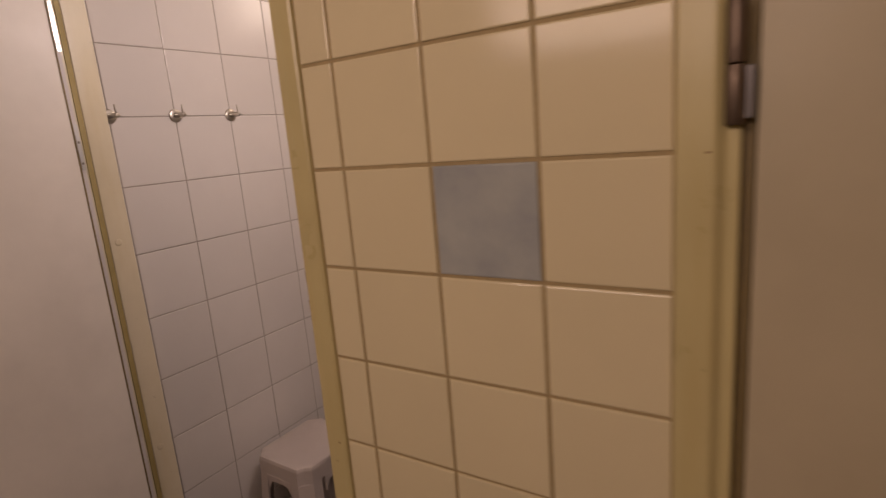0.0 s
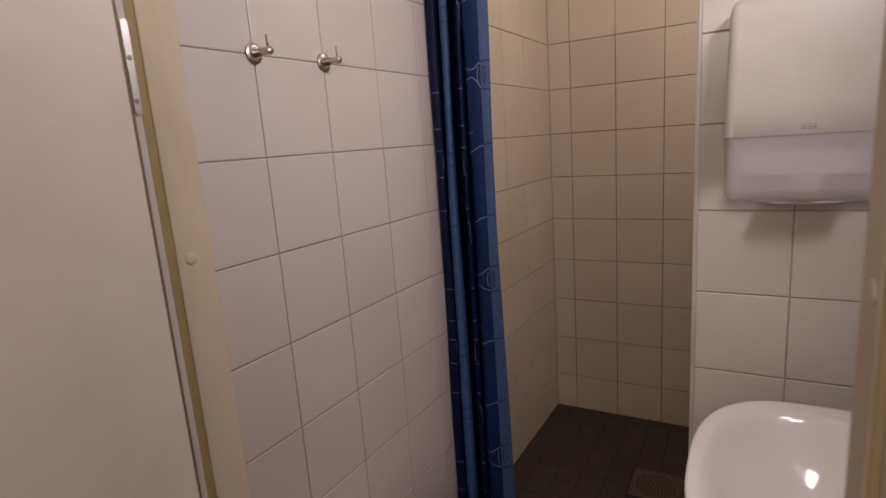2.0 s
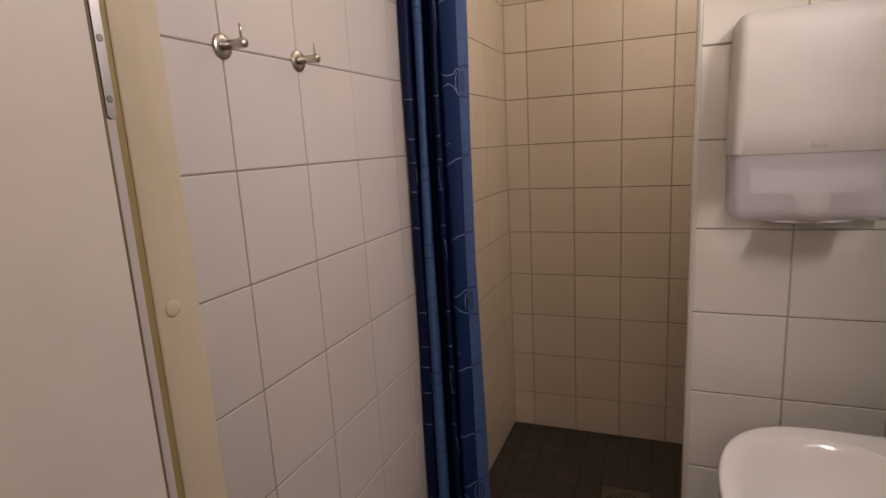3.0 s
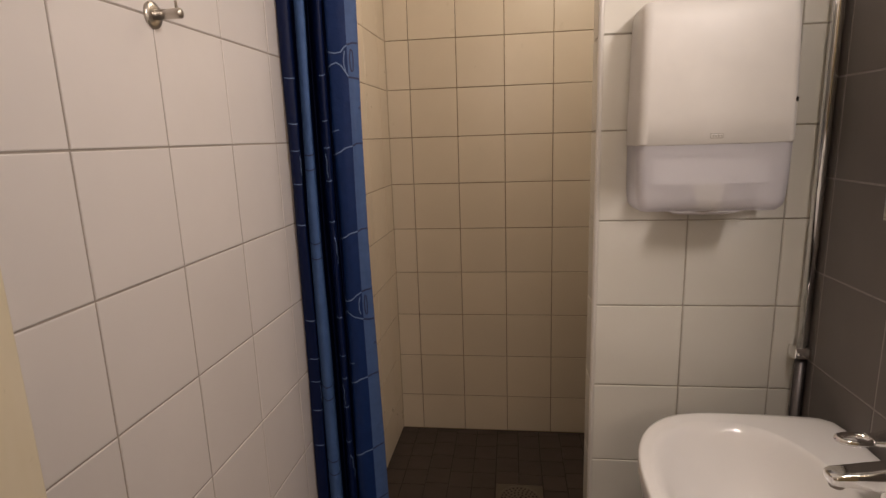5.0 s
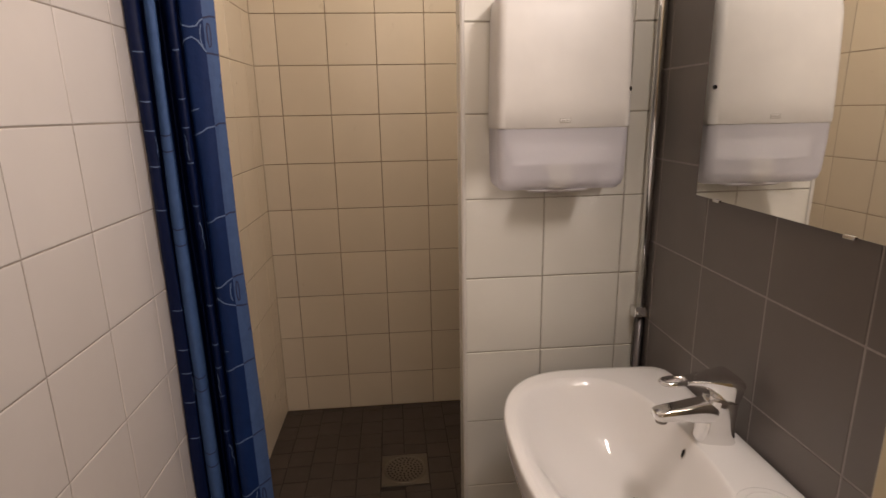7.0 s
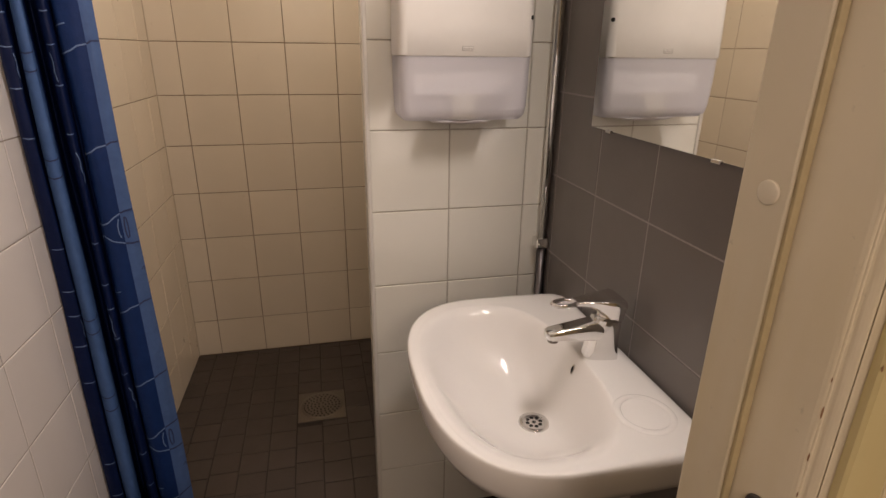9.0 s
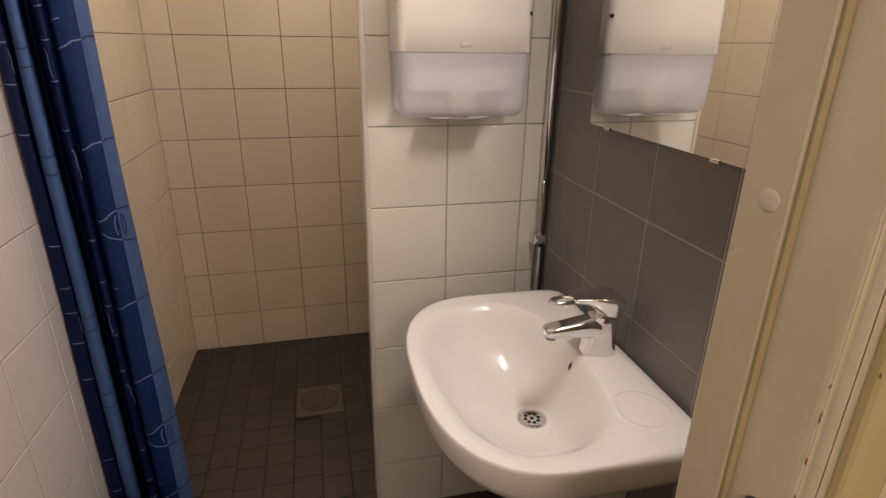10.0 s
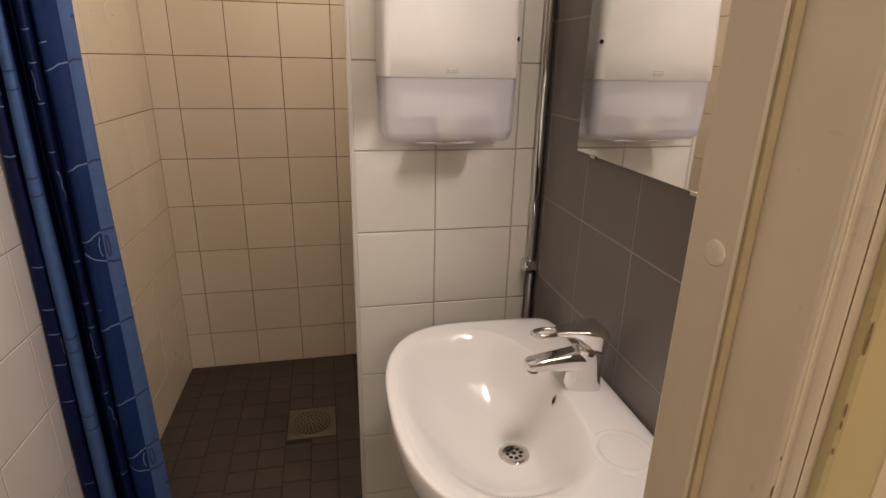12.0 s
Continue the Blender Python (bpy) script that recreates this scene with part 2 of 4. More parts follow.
def cuts(lo, hi, start, pitch):
    """The stretches between joints at start + k * pitch, cut off at lo and hi."""
    k = math.ceil((lo - start) / pitch + 1e-6)
    edges = [lo]
    while start + k * pitch < hi - 1e-6:
        edges.append(start + k * pitch)
        k += 1
    edges.append(hi)
    return [(a, b) for a, b in zip(edges, edges[1:]) if b - a > 0.012]


def lay_tiles(wall, plane, us, vs, mat, joint=0.003, tilt=0.12, thick=0.006, edge=0.0015, special=None, rng=random.Random(3)):
    """Tiles as parts of wall; plane has u, v and the outward normal as its axes."""
    inverse = wall.matrix_basis.inverted()
    for i, (u0, u1) in enumerate(us):
        for j, (v0, v1) in enumerate(vs(i) if callable(vs) else vs):
            use = special.get((i, j), mat) if special else mat
            ob = new("tile", tile_mesh(u1 - u0 - joint, v1 - v0 - joint, use, thick, edge))
            ob.parent = wall
            lean = pose((u0 + u1) / 2, (v0 + v1) / 2, rng.uniform(-0.0003, 0.0003), rng.uniform(-tilt, tilt), rng.uniform(-tilt, tilt), 0)
            ob.matrix_basis = inverse @ plane @ lean
            if use is not mat:
                ob["label"] = "blue-grey marbled accent tile"


def plane_of(origin, u, v):
    u, v = Vector(u).normalized(), Vector(v).normalized()
    n = u.cross(v)
    return Matrix(((u.x, v.x, n.x, origin[0]), (u.y, v.y, n.y, origin[1]), (u.z, v.z, n.z, origin[2]), (0, 0, 0, 1)))


# ---- the setting ----
TOP = 2.38
ROW = -0.026
SKEW = 0.0185
WEST = plane_of((0, 0, 0), (SKEW, 1, 0), (0, 0, 1))
NORTH_Y, PIER_Y, EAST_X = 1.72, 0.615, 1.215
HALL_Y, HALL_IN = -0.451, -0.30
NORTH = plane_of((0, NORTH_Y, 0), (1, 0, 0), (0, 0, 1))
PIER = plane_of((0, PIER_Y, 0), (1, 0, 0), (0, 0, 1))
EAST = plane_of((EAST_X, 0, 0), (0, -1, 0), (0, 0, 1))
HALL = plane_of((0, HALL_Y, 0), (1, 0, 0), (0, 0, 1))
G = 0.003


def setting(name, bm, mat, label, category):
    return tagged(link_bm(name, bm, mat), label, category, kind="structure")



def west_slab(u0, u1, recess):
    bm = boxed((u0, -0.12, -0.12), (u1, TOP + 0.1, -recess))
    bmesh.ops.transform(bm, matrix=WEST, verts=bm.verts)
    return bm


wall_west = setting("wall_west", west_slab(-0.30, 0.70, 0.0014), M_GROUT, "white glazed tiled bathroom wall with grey joints", "wall")
wall_shower = setting("wall_shower", west_slab(0.70, 1.75, 0.002), M_GROUT_TAN, "cream tiled side wall of the shower", "wall")

wall_north = setting("wall_north", boxed((-0.05, NORTH_Y + G, -0.12), (1.35, NORTH_Y + 0.12, TOP + 0.1)), M_GROUT_BROWN, "cream tiled shower wall with dark stained joints", "wall")
wall_east = setting("wall_east", boxed((EAST_X + 0.0008, HALL_IN, -0.12), (EAST_X + 0.12, NORTH_Y, TOP + 0.1)), M_GROUT_LIGHT, "anthracite tiled wall behind the washbasin", "wall")
wall_partition = setting("wall_partition", boxed((0.745 + G, PIER_Y + G, 0.0), (EAST_X, PIER_Y + 0.10 - G, TOP)), M_GROUT_PIER, "white tiled stub wall between washbasin and shower", "wall")

bm = bmesh.new()
box(bm, (-0.80, HALL_Y + G, -0.12), (0.100, HALL_IN, TOP + 0.1))
box(bm, (1.000, HALL_Y + G, -0.12), (1.522, HALL_IN, TOP + 0.1))
box(bm, (0.100, HALL_Y + G, 2.10), (1.000, HALL_IN, TOP + 0.1))
box(bm, (1.522, HALL_Y + G, 2.10), (2.42, HALL_IN, TOP + 0.1))
box(bm, (2.42, HALL_Y + G, -0.12), (2.80, HALL_IN, TOP + 0.1))
wall_south = setting("wall_south", bm, M_GROUT_HALL, "hallway wall of yellowed cream tiles between two doors", "wall")

bm = bmesh.new()
box(bm, (-0.80, -2.30, -0.12), (-0.68, HALL_Y, TOP + 0.1))
box(bm, (2.80, -2.30, -0.12), (2.92, HALL_IN, TOP + 0.1))
box(bm, (-0.80, -2.42, -0.12), (2.92, -2.30, TOP + 0.1))
setting("wall_hall", bm, M_WALL_PAINT, "plain beige painted hallway wall", "wall")
setting("ceiling", boxed((-0.92, -2.42, TOP), (2.92, 1.84, TOP + 0.12)), M_CEILING, "plain white painted ceiling", "ceiling")
floor = setting("floor", boxed((-0.05, HALL_IN - 0.05, -0.12), (EAST_X + 0.1, NORTH_Y + 0.1, -0.003)), M_GROUT_BLACK, "dark brown-grey tiled bathroom and shower floor", "floor")
setting("floor_hall", boxed((-0.92, -2.42, -0.12), (2.92, HALL_IN - 0.05, -0.003)), M_LINOLEUM, "plain brown linoleum hallway floor", "floor")

# corner profile on the free edge of the stub wall
bm = bmesh.new()
prism(bm, [(0.7425, 0.6125), (0.7465, 0.6105), (0.752, 0.6115), (0.752, 0.6175), (0.7475, 0.6215), (0.742, 0.6215)], 0.0, TOP)
setting("trim", bm, M_TRIM, "white plastic edge profile on the tiled corner", "trim")


setting("trim_shower", boxed((0.0290, NORTH_Y - 0.0045, 0.0), (0.0352, NORTH_Y + 0.002, TOP), 0.0015), M_GROUT_CORNER, "beige filled joint in the tiled shower corner", "trim")


# ---- door frames ----
def frame_side(parent, outline, mat=None):
    bm = bmesh.new()
    prism(bm, outline, 0.0, 2.06)
    edges = [e for e in bm.edges if abs(e.verts[0].co.z - e.verts[1].co.z) > 1]
    bmesh.ops.bevel(bm, geom=edges, offset=0.0022, segments=2, profile=0.5, affect="EDGES")
    return part("jamb", bm, mat or M_FRAME, parent)


def disc(bm, m, r, h, sides=20, dome=0.0):
    turned(bm, [(r, 0), (r, h * 0.6), (r * 0.86, h), (r * 0.4, h + dome)], m, sides)
    return bm


def facing(at, normal):
    """A pose at a place with z along a normal."""
    return Matrix.Translation(at) @ Vector(normal).to_track_quat("Z", "Y").to_matrix().to_4x4()


door_frame = empty("door_frame", label="cream painted wooden door frame with chipped edges", category="door frame")
frame_side(door_frame, [(0.2055, -0.312), (0.2065, -0.3685), (0.2035, -0.3685), (0.2035, -0.4000), (0.165, -0.401), (0.163, -0.458), (0.095, -0.460), (0.095, -0.312)])
frame_side(door_frame, [(0.926, -0.350), (0.9298, -0.3915), (0.9378, -0.3910), (0.9396, -0.3970), (0.9515, -0.4335), (0.9535, -0.4355), (0.9565, -0.4345), (0.9575, -0.4385), (0.9615, -0.4440), (0.9625, -0.4425), (0.9655, -0.4460), (0.9985, -0.4460), (0.9985, -0.350)])
bm = bmesh.new()
prism(bm, [(0.9668, -0.4462), (0.9664, -0.4520), (0.9684, -0.4545), (1.0030, -0.4545), (1.0078, -0.4525), (1.0090, -0.4490), (1.0090, -0.4462)], 0.0, 2.06)
part("casing", bm, M_FRAME_OLD, door_frame, "yellowed paint on the flat casing")
part("head", boxed((0.095, -0.456, 2.062), (1.005, -0.302, 2.11), 0.002), M_FRAME, door_frame)
for at, n in (((0.2060, -0.3475, 1.248), (1, 0, 0)), ((0.2060, -0.3475, 1.83), (1, 0, 0)), ((0.2060, -0.3475, 0.68), (1, 0, 0)), ((0.9283, -0.3755, 1.265), (-1, -0.09, 0))):
    part("screw_cap", disc(bmesh.new(), facing(at, n), 0.0088, 0.0015, 24, 0.0004), M_CAP if at[0] > 0.5 else M_FRAME, door_frame, "", True)


part("seal_strip", boxed((0.2025, -0.3815, 0.02), (0.2058, -0.3690, 2.05), 0.0012), M_SEAL, door_frame, "olive rubber sealing strip")
part("seal_strip", boxed((0.9312, -0.3945, 0.02), (0.9377, -0.3912, 2.05), 0.001), M_SEAL_DARK, door_frame, "olive brown sealing strip")
# strike plate on the other side
def rounded_plate(w, h, r, d, n=5):
    """An upright plate in the xz plane round the origin, d thick towards -y."""
    ring = []
    for cx, cz, a0 in ((w / 2 - r, h / 2 - r, 0), (-w / 2 + r, h / 2 - r, 90), (-w / 2 + r, -h / 2 + r, 180), (w / 2 - r, -h / 2 + r, 270)):
        for k in range(n + 1):
            a = radians(a0 + 90 * k / n)
            ring.append((cx + r * math.cos(a), cz + r * math.sin(a)))
    bm = bmesh.new()
    loft(bm, [[(x, 0, z) for x, z in ring], [(x, -d * 0.6, z) for x, z in ring], [(x * 0.95, -d, z * 0.99) for x, z in ring]], True, True, True)
    bmesh.ops.recalc_face_normals(bm, faces=bm.faces)
    return bm


part("strike_plate", rounded_plate(0.016, 0.150, 0.0078, 0.0022), M_DARK_PIPE, door_frame, "dull dark steel strike plate").matrix_basis = pose(0.9443, -0.4135, 0.957, 0, 0, -69.5)


def chip(parent, at, n, w, h, mat):
    bm = bmesh.new()
    m = facing(at, n)
    rng = random.Random(int(at[2] * 1000) + int(at[0] * 1000))
    ring = [(math.cos(a) * rng.uniform(0.6, 1), math.sin(a) * rng.uniform(0.7, 1)) for a in [2 * math.pi * k / 9 for k in range(9)]]
    up = m.inverted().to_3x3() @ Vector((0, 0, 1))
    side = Vector((0, 0, 1)).cross(up)
    pts = [[m @ (up * (q * h / 2) + side * (p * w / 2) + Vector((0, 0, d))) for p, q in ring] for d in (-0.0006, 0.0005)]
    loft(bm, pts, True, True, True)
    return part("paint_chip", bm, mat, parent, "bare dark wood where paint has chipped")


for z, w, h in ((1.124, 0.0016, 0.011), (1.086, 0.0014, 0.008), (1.150, 0.0010, 0.004), (1.052, 0.0010, 0.006)):
    chip(door_frame, (0.9532, -0.4353, z), (-0.8, -0.6, 0), w, h, M_CHIP)
for z, w, h in ((1.241, 0.0017, 0.024), (1.196, 0.0015, 0.010), (1.186, 0.0010, 0.007), (1.168, 0.0013, 0.005)):
    chip(door_frame, (0.9670, -0.4534, z), (-0.7, -0.7, 0), w, h, M_CHIP)
for x, z, w in ((0.9735, 1.413, 0.003), (0.995, 0.951, 0.004), (0.984, 0.914, 0.003)):
    chip(door_frame, (x, -0.4546, z), (0, -1, 0), w, w, M_CHIP)

# bathroom door, open against the hallway
bathroom_door = empty("door_1", pose(0.2450, -0.4180, 0.0, 0, 0, -2.0), label="smooth white flush door standing wide open", category="door")
leaf = part("door_leaf", boxed((-0.040, -0.735, 0.012), (0.0, 0.0, 2.05), 0.0015), M_DOOR, bathroom_door)
part("core", boxed((-0.0385, -0.002, 0.014), (-0.014, 0.003, 2.048)), M_LIPPING, bathroom_door)
part("edge_band", boxed((-0.0380, 0.0025, 0.012), (-0.0085, 0.0165, 2.05), 0.001), M_LIPPING, bathroom_door, "white edge lipping")
# dark strip laid on as the shade in the gap between leaf and lipping
part("edge_gap_shade", boxed((-0.0092, 0.0040, 0.014), (-0.0080, 0.0078, 2.048)), M_GAP_BROWN, bathroom_door, "dark strip for the shaded gap beside the lipping")



def hinge_plate(z0, z1, mat):
    """A round-ended plate let into the lipping of the open door."""
    w, y = 0.0042, 0.0125
    outline = [(y + w * math.cos(a), (z0 + w if a > math.pi else z1 - w) + w * math.sin(a)) for a in [math.pi * (1 + k / 8) for k in range(9)] + [math.pi * k / 8 for k in range(9)]]
    bm = bmesh.new()
    loft(bm, [[(-0.0100, p, q) for p, q in outline], [(-0.0068, p, q) for p, q in outline]], True, True, True)
    bmesh.ops.recalc_face_normals(bm, faces=bm.faces)
    ob = part("hinge_plate", bm, mat, bathroom_door, "bright steel plate with two screws")
    for z in (z0 + 0.016, z0 + 0.064):
        part("screw", disc(bmesh.new(), facing((-0.0070, y, z), (1, 0, 0)), 0.0030, 0.0008, 12), M_DULL_STEEL, ob)


hinge_plate(1.432, 1.538, M_PLATE)
hinge_plate(1.695, 1.800, M_PLATE)

# the next door along the hallway
next_frame = empty("door_frame", label="cream painted door frame of the neighbouring room", category="door frame")
frame_side(next_frame, [(1.520, -0.446), (1.521, -0.463), (1.557, -0.4645), (1.562, -0.459), (1.566, -0.4545), (1.5785, -0.4545), (1.5785, -0.402), (1.606, -0.402), (1.606, -0.302), (1.5225, -0.302)], M_FRAME_OLD)
frame_side(next_frame, [(2.333, -0.402), (2.333, -0.454), (2.390, -0.4645), (2.425, -0.4645), (2.425, -0.302), (2.31, -0.302), (2.31, -0.402)], M_FRAME_OLD)
part("head", boxed((1.522, -0.463, 2.062), (2.425, -0.302, 2.11), 0.002), M_FRAME_OLD, next_frame)
# brown strip filling the rebate between jamb and leaf
part("rebate_strip", boxed((1.5788, -0.4405, 0.01), (1.5900, -0.402, 2.06)), M_GAP_BROWN, next_frame, "brown strip in the rebate")
chip(next_frame, (1.551, -0.4642, 1.408), (0, -1, 0), 0.006, 0.003, M_CHIP)
next_door = empty("door_2", label="closed beige flush door with a brown barrel hinge", category="door")
part("door_leaf", boxed((1.5912, -0.447, 0.012), (2.331, -0.407, 2.055), 0.0018), M_DOOR_GREY, next_door)
for z0 in (1.431, 0.27):
    hinge = part("hinge", turned(bmesh.new(), [(0.0074, 0), (0.0084, 0.0013), (0.0084, 0.0540), (0.0080, 0.0550)], pose(1.5722, -0.4605, z0 + 0.001), 20), M_BRONZE, next_door, "worn brown metal barrel hinge", True)
    part("upper_barrel", turned(bmesh.new(), [(0.0080, 0), (0.0084, 0.0012), (0.0084, 0.0535), (0.0074, 0.056)], pose(1.5722, -0.4605, z0 + 0.0570), 20), M_BRONZE, hinge, "", True)
    part("hinge_leaf", boxed((1.5722, -0.458, z0 + 0.006), (1.5878, -0.4460, z0 + 0.055), 0.001), M_DARK_PIPE, hinge)


# ---- tiles of the walls and the floor are laid at the end of the file ----

# ---- towel dispenser ----
def rounded(w, d, r, n=6):
    """Plan outline of a shell: flat at the back (y = 0), rounded at the front (y = -d)."""
    pts = [(-w / 2, 0.0)]
    for k in range(n + 1):
        a = math.pi + (math.pi / 2) * k / n
        pts.append((-w / 2 + r + r * math.cos(a), -d + r + r * math.sin(a)))
    for k in range(n + 1):
        a = 1.5 * math.pi + (math.pi / 2) * k / n
        pts.append((w / 2 - r + r * math.cos(a), -d + r + r * math.sin(a)))
    pts.append((w / 2, 0.0))
    return pts


dispenser = empty("towel_dispenser", pose(0.9555, PIER_Y - 0.002, 0), label="white paper towel dispenser with smoky clear lower window", category="dispenser")
rings = []
for z, w, d in ((1.342, 0.294, 0.112), (1.344, 0.297, 0.1135), (1.40, 0.296, 0.113), (1.50, 0.293, 0.109), (1.575, 0.290, 0.104), (1.600, 0.286, 0.099), (1.613, 0.276, 0.090), (1.6185, 0.258, 0.076), (1.620, 0.20, 0.05)):
    rings.append([(x, y, z) for x, y in rounded(w, d, min(0.019, d * 0.4))])
bm = bmesh.new()
loft(bm, rings, True, True, True)
bmesh.ops.recalc_face_normals(bm, faces=bm.faces)
shell = part("cover", bm, M_PLASTIC, dispenser, "white plastic upper cover", True)
shell.modifiers.new("edges", "EDGE_SPLIT").split_angle = radians(40)
rings = []
for z, w, d in ((1.3415, 0.2935, 0.1115), (1.29, 0.2925, 0.111), (1.235, 0.289, 0.109), (1.217, 0.283, 0.105), (1.2075, 0.268, 0.095), (1.204, 0.23, 0.07)):
    rings.append([(x, y, z) for x, y in rounded(w, d, min(0.020, d * 0.4))])
bm = bmesh.new()
loft(bm, rings, True, False, True)
bmesh.ops.recalc_face_normals(bm, faces=bm.faces)
window = part("window", bm, M_SMOKE, dispenser, "smoky translucent plastic window", True)
window.visible_shadow = False
part("tray", boxed((-0.136, -0.030, 1.212), (0.136, -0.002, 1.336), 0.003), M_PLASTIC, dispenser)
bm = bmesh.new()
rng = random.Random(5)
for k in range(13):
    z = 1.262 + k * 0.006
    o = rng.uniform(-0.002, 0.002)
    box(bm, (-0.112 + o, -0.083 + rng.uniform(0, 0.002), z), (0.112 + o, -0.032, z + 0.0058), 0.0008, 1)
part("paper_stack", bm, M_PAPER, dispenser, "stack of folded white paper towels")
bm = bmesh.new()
rings = []
for z, w, y in ((1.262, 0.060, -0.082), (1.246, 0.056, -0.085), (1.228, 0.046, -0.088), (1.212, 0.046, -0.086), (1.2065, 0.050, -0.080)):
    rings.append([(-w / 2, y, z), (-w / 4, y - 0.004, z), (w / 4, y - 0.004, z), (w / 2, y, z), (w / 2, y + 0.012, z), (-w / 2, y + 0.012, z)])
loft(bm, rings, True, True, True)
bmesh.ops.recalc_face_normals(bm, faces=bm.faces)
part("paper_sheet", bm, M_PAPER_OLD, dispenser, "towel hanging in the slot")
bm = bmesh.new()
rings = [[(x, y, z) for x, y in rounded(w, d, 0.02)] for z, w, d in ((1.2038, 0.15, 0.080), (1.1985, 0.13, 0.074), (1.1950, 0.09, 0.06))]
loft(bm, rings, True, True, True)
bmesh.ops.recalc_face_normals(bm, faces=bm.faces)
part("slot_lip", bm, M_LIPPING, dispenser, "", True)
badge = part("badge", boxed((-0.0130, -0.1142, 1.3530), (0.0110, -0.1128, 1.3630), 0.0006), M_MARK, dispenser, "small grey badge")
part("badge_field", boxed((-0.0116, -0.1147, 1.3543), (0.0096, -0.1138, 1.3617), 0.0003), M_PLASTIC, badge)
for k in range(4):
    part("bar", boxed((-0.0098 + k * 0.0050, -0.1151, 1.3556), (-0.0064 + k * 0.0050, -0.1144, 1.3598 - 0.0008 * (k % 2))), M_MARK, badge)
part("keyhole", turned(bmesh.new(), [(0.0048, -0.003), (0.0048, 0.0012)], facing((0.1430, -0.1060, 1.422), (0.75, -0.66, 0)), 16), M_HOLE, dispenser)

# ---- mirror ----
mirror = empty("mirror", label="frameless wall mirror held by small steel clips", category="mirror")
part("glass", boxed((EAST_X - 0.0210, -0.080, 1.207), (EAST_X - 0.0160, 0.378, 1.78), 0.0008, 1), M_MIRROR, mirror)
part("backing", boxed((EAST_X - 0.0158, -0.070, 1.215), (EAST_X - 0.0005, 0.368, 1.775)), M_HOLE, mirror)
for y in (0.304, -0.006):
    clip = part("clip", boxed((EAST_X - 0.0245, y - 0.010, 1.2040), (EAST_X - 0.0005, y + 0.010, 1.2066), 0.0008), M_CHROME, mirror)
    part("lip", boxed((EAST_X - 0.0245, y - 0.010, 1.2045), (EAST_X - 0.0214, y + 0.010, 1.2095), 0.0014, 3), M_CHROME, clip)

# ---- pipe in the corner ----
pipe = empty("water_pipe", label="chrome pipe running up the corner beside the mirror", category="pipe")
part("upper_pipe", turned(bmesh.new(), [(0.0115, 0.872), (0.0115, TOP)], pose(1.2020, 0.598, 0), 20), M_CHROME, pipe, "", True)
part("lower_pipe", turned(bmesh.new(), [(0.0120, 0.0), (0.0120, 0.872)], pose(1.2020, 0.598, 0), 20), M_DARK_PIPE, pipe, "dark lower pipe", True)
clamp = part("clamp", boxed((1.179, 0.579, 0.862), (1.2140, 0.612, 0.888), 0.003), M_CHROME, pipe, "chrome pipe clamp")
part("clamp_screw", turned(bmesh.new(), [(0.004, 0), (0.004, 0.006), (0.003, 0.007)], facing((1.186, 0.579, 0.875), (0, -1, 0)), 12), M_CHROME, clamp, "", True)

# ---- washbasin ----
RIM = 0.785


def superloop(cx, cy, a_front, a_back, b, n_front, n_back, z, count=96):
    pts = []
    for k in range(count):
        t = 2 * math.pi * k / count
        c, s = math.cos(t), math.sin(t)
        a, n = (a_back, n_back) if c > 0 else (a_front, n_front)
        f = (abs(c / a) ** n + abs(s / b) ** n) ** (-1 / n)
        pts.append(Vector((cx + f * c, cy + f * s, z)))
    return pts


def lerp_ring(p, q, k, z):
    return [Vector((a.x + (b.x - a.x) * k, a.y + (b.y - a.y) * k, z)) for a, b in zip(p, q)]


outer = superloop(0.990, 0.176, 0.214, 0.2235, 0.300, 2.6, 16, RIM)
bowl_edge = superloop(0.958, 0.164, 0.166, 0.156, 0.272, 2.5, 2.7, RIM)
foot = superloop(1.06, 0.176, 0.12, 0.1385, 0.11, 2.2, 8, 0.60)
drain_ring = superloop(1.024, 0.172, 0.030, 0.030, 0.030, 2, 2, 0.640)
rings = [lerp_ring(outer, foot, k, z) for k, z in ((0.98, 0.585), (0.80, 0.615), (0.50, 0.655), (0.22, 0.690), (0.08, 0.712), (0.025, 0.735), (0.006, 0.760), (0.0, 0.772))]
rings += [lerp_ring(outer, bowl_edge, k, z) for k, z in ((0.03, 0.7795), (0.10, 0.7843), (0.25, 0.7860), (0.50, 0.7861), (0.75, 0.7858), (1.0, 0.7853))]
for k in range(1, 31):
    g = (k / 30) ** 1.7
    ring = lerp_ring(bowl_edge, drain_ring, g, 0.0)
    for i, p in enumerate(ring):
        # the wall falls steeply under the tap and gently towards the free end
        soft = 0.14 + 0.12 * max(0.0, -math.sin(2 * math.pi * i / len(ring))) + 0.20 * max(0.0, math.cos(2 * math.pi * i / len(ring))) ** 2
        p.z = 0.7853 - 0.1453 * (1 - (1 - g) ** 1.9) * (1 - math.exp(-((g / soft) ** 1.35)))
    rings.append(ring)
basin = empty("washbasin", label="white ceramic washbasin fixed to the dark tiled wall", category="washbasin")
bm = bmesh.new()
loft(bm, rings, True, True, True)
bmesh.ops.recalc_face_normals(bm, faces=bm.faces)
part("bowl", bm, M_CERAMIC, basin, "", True)
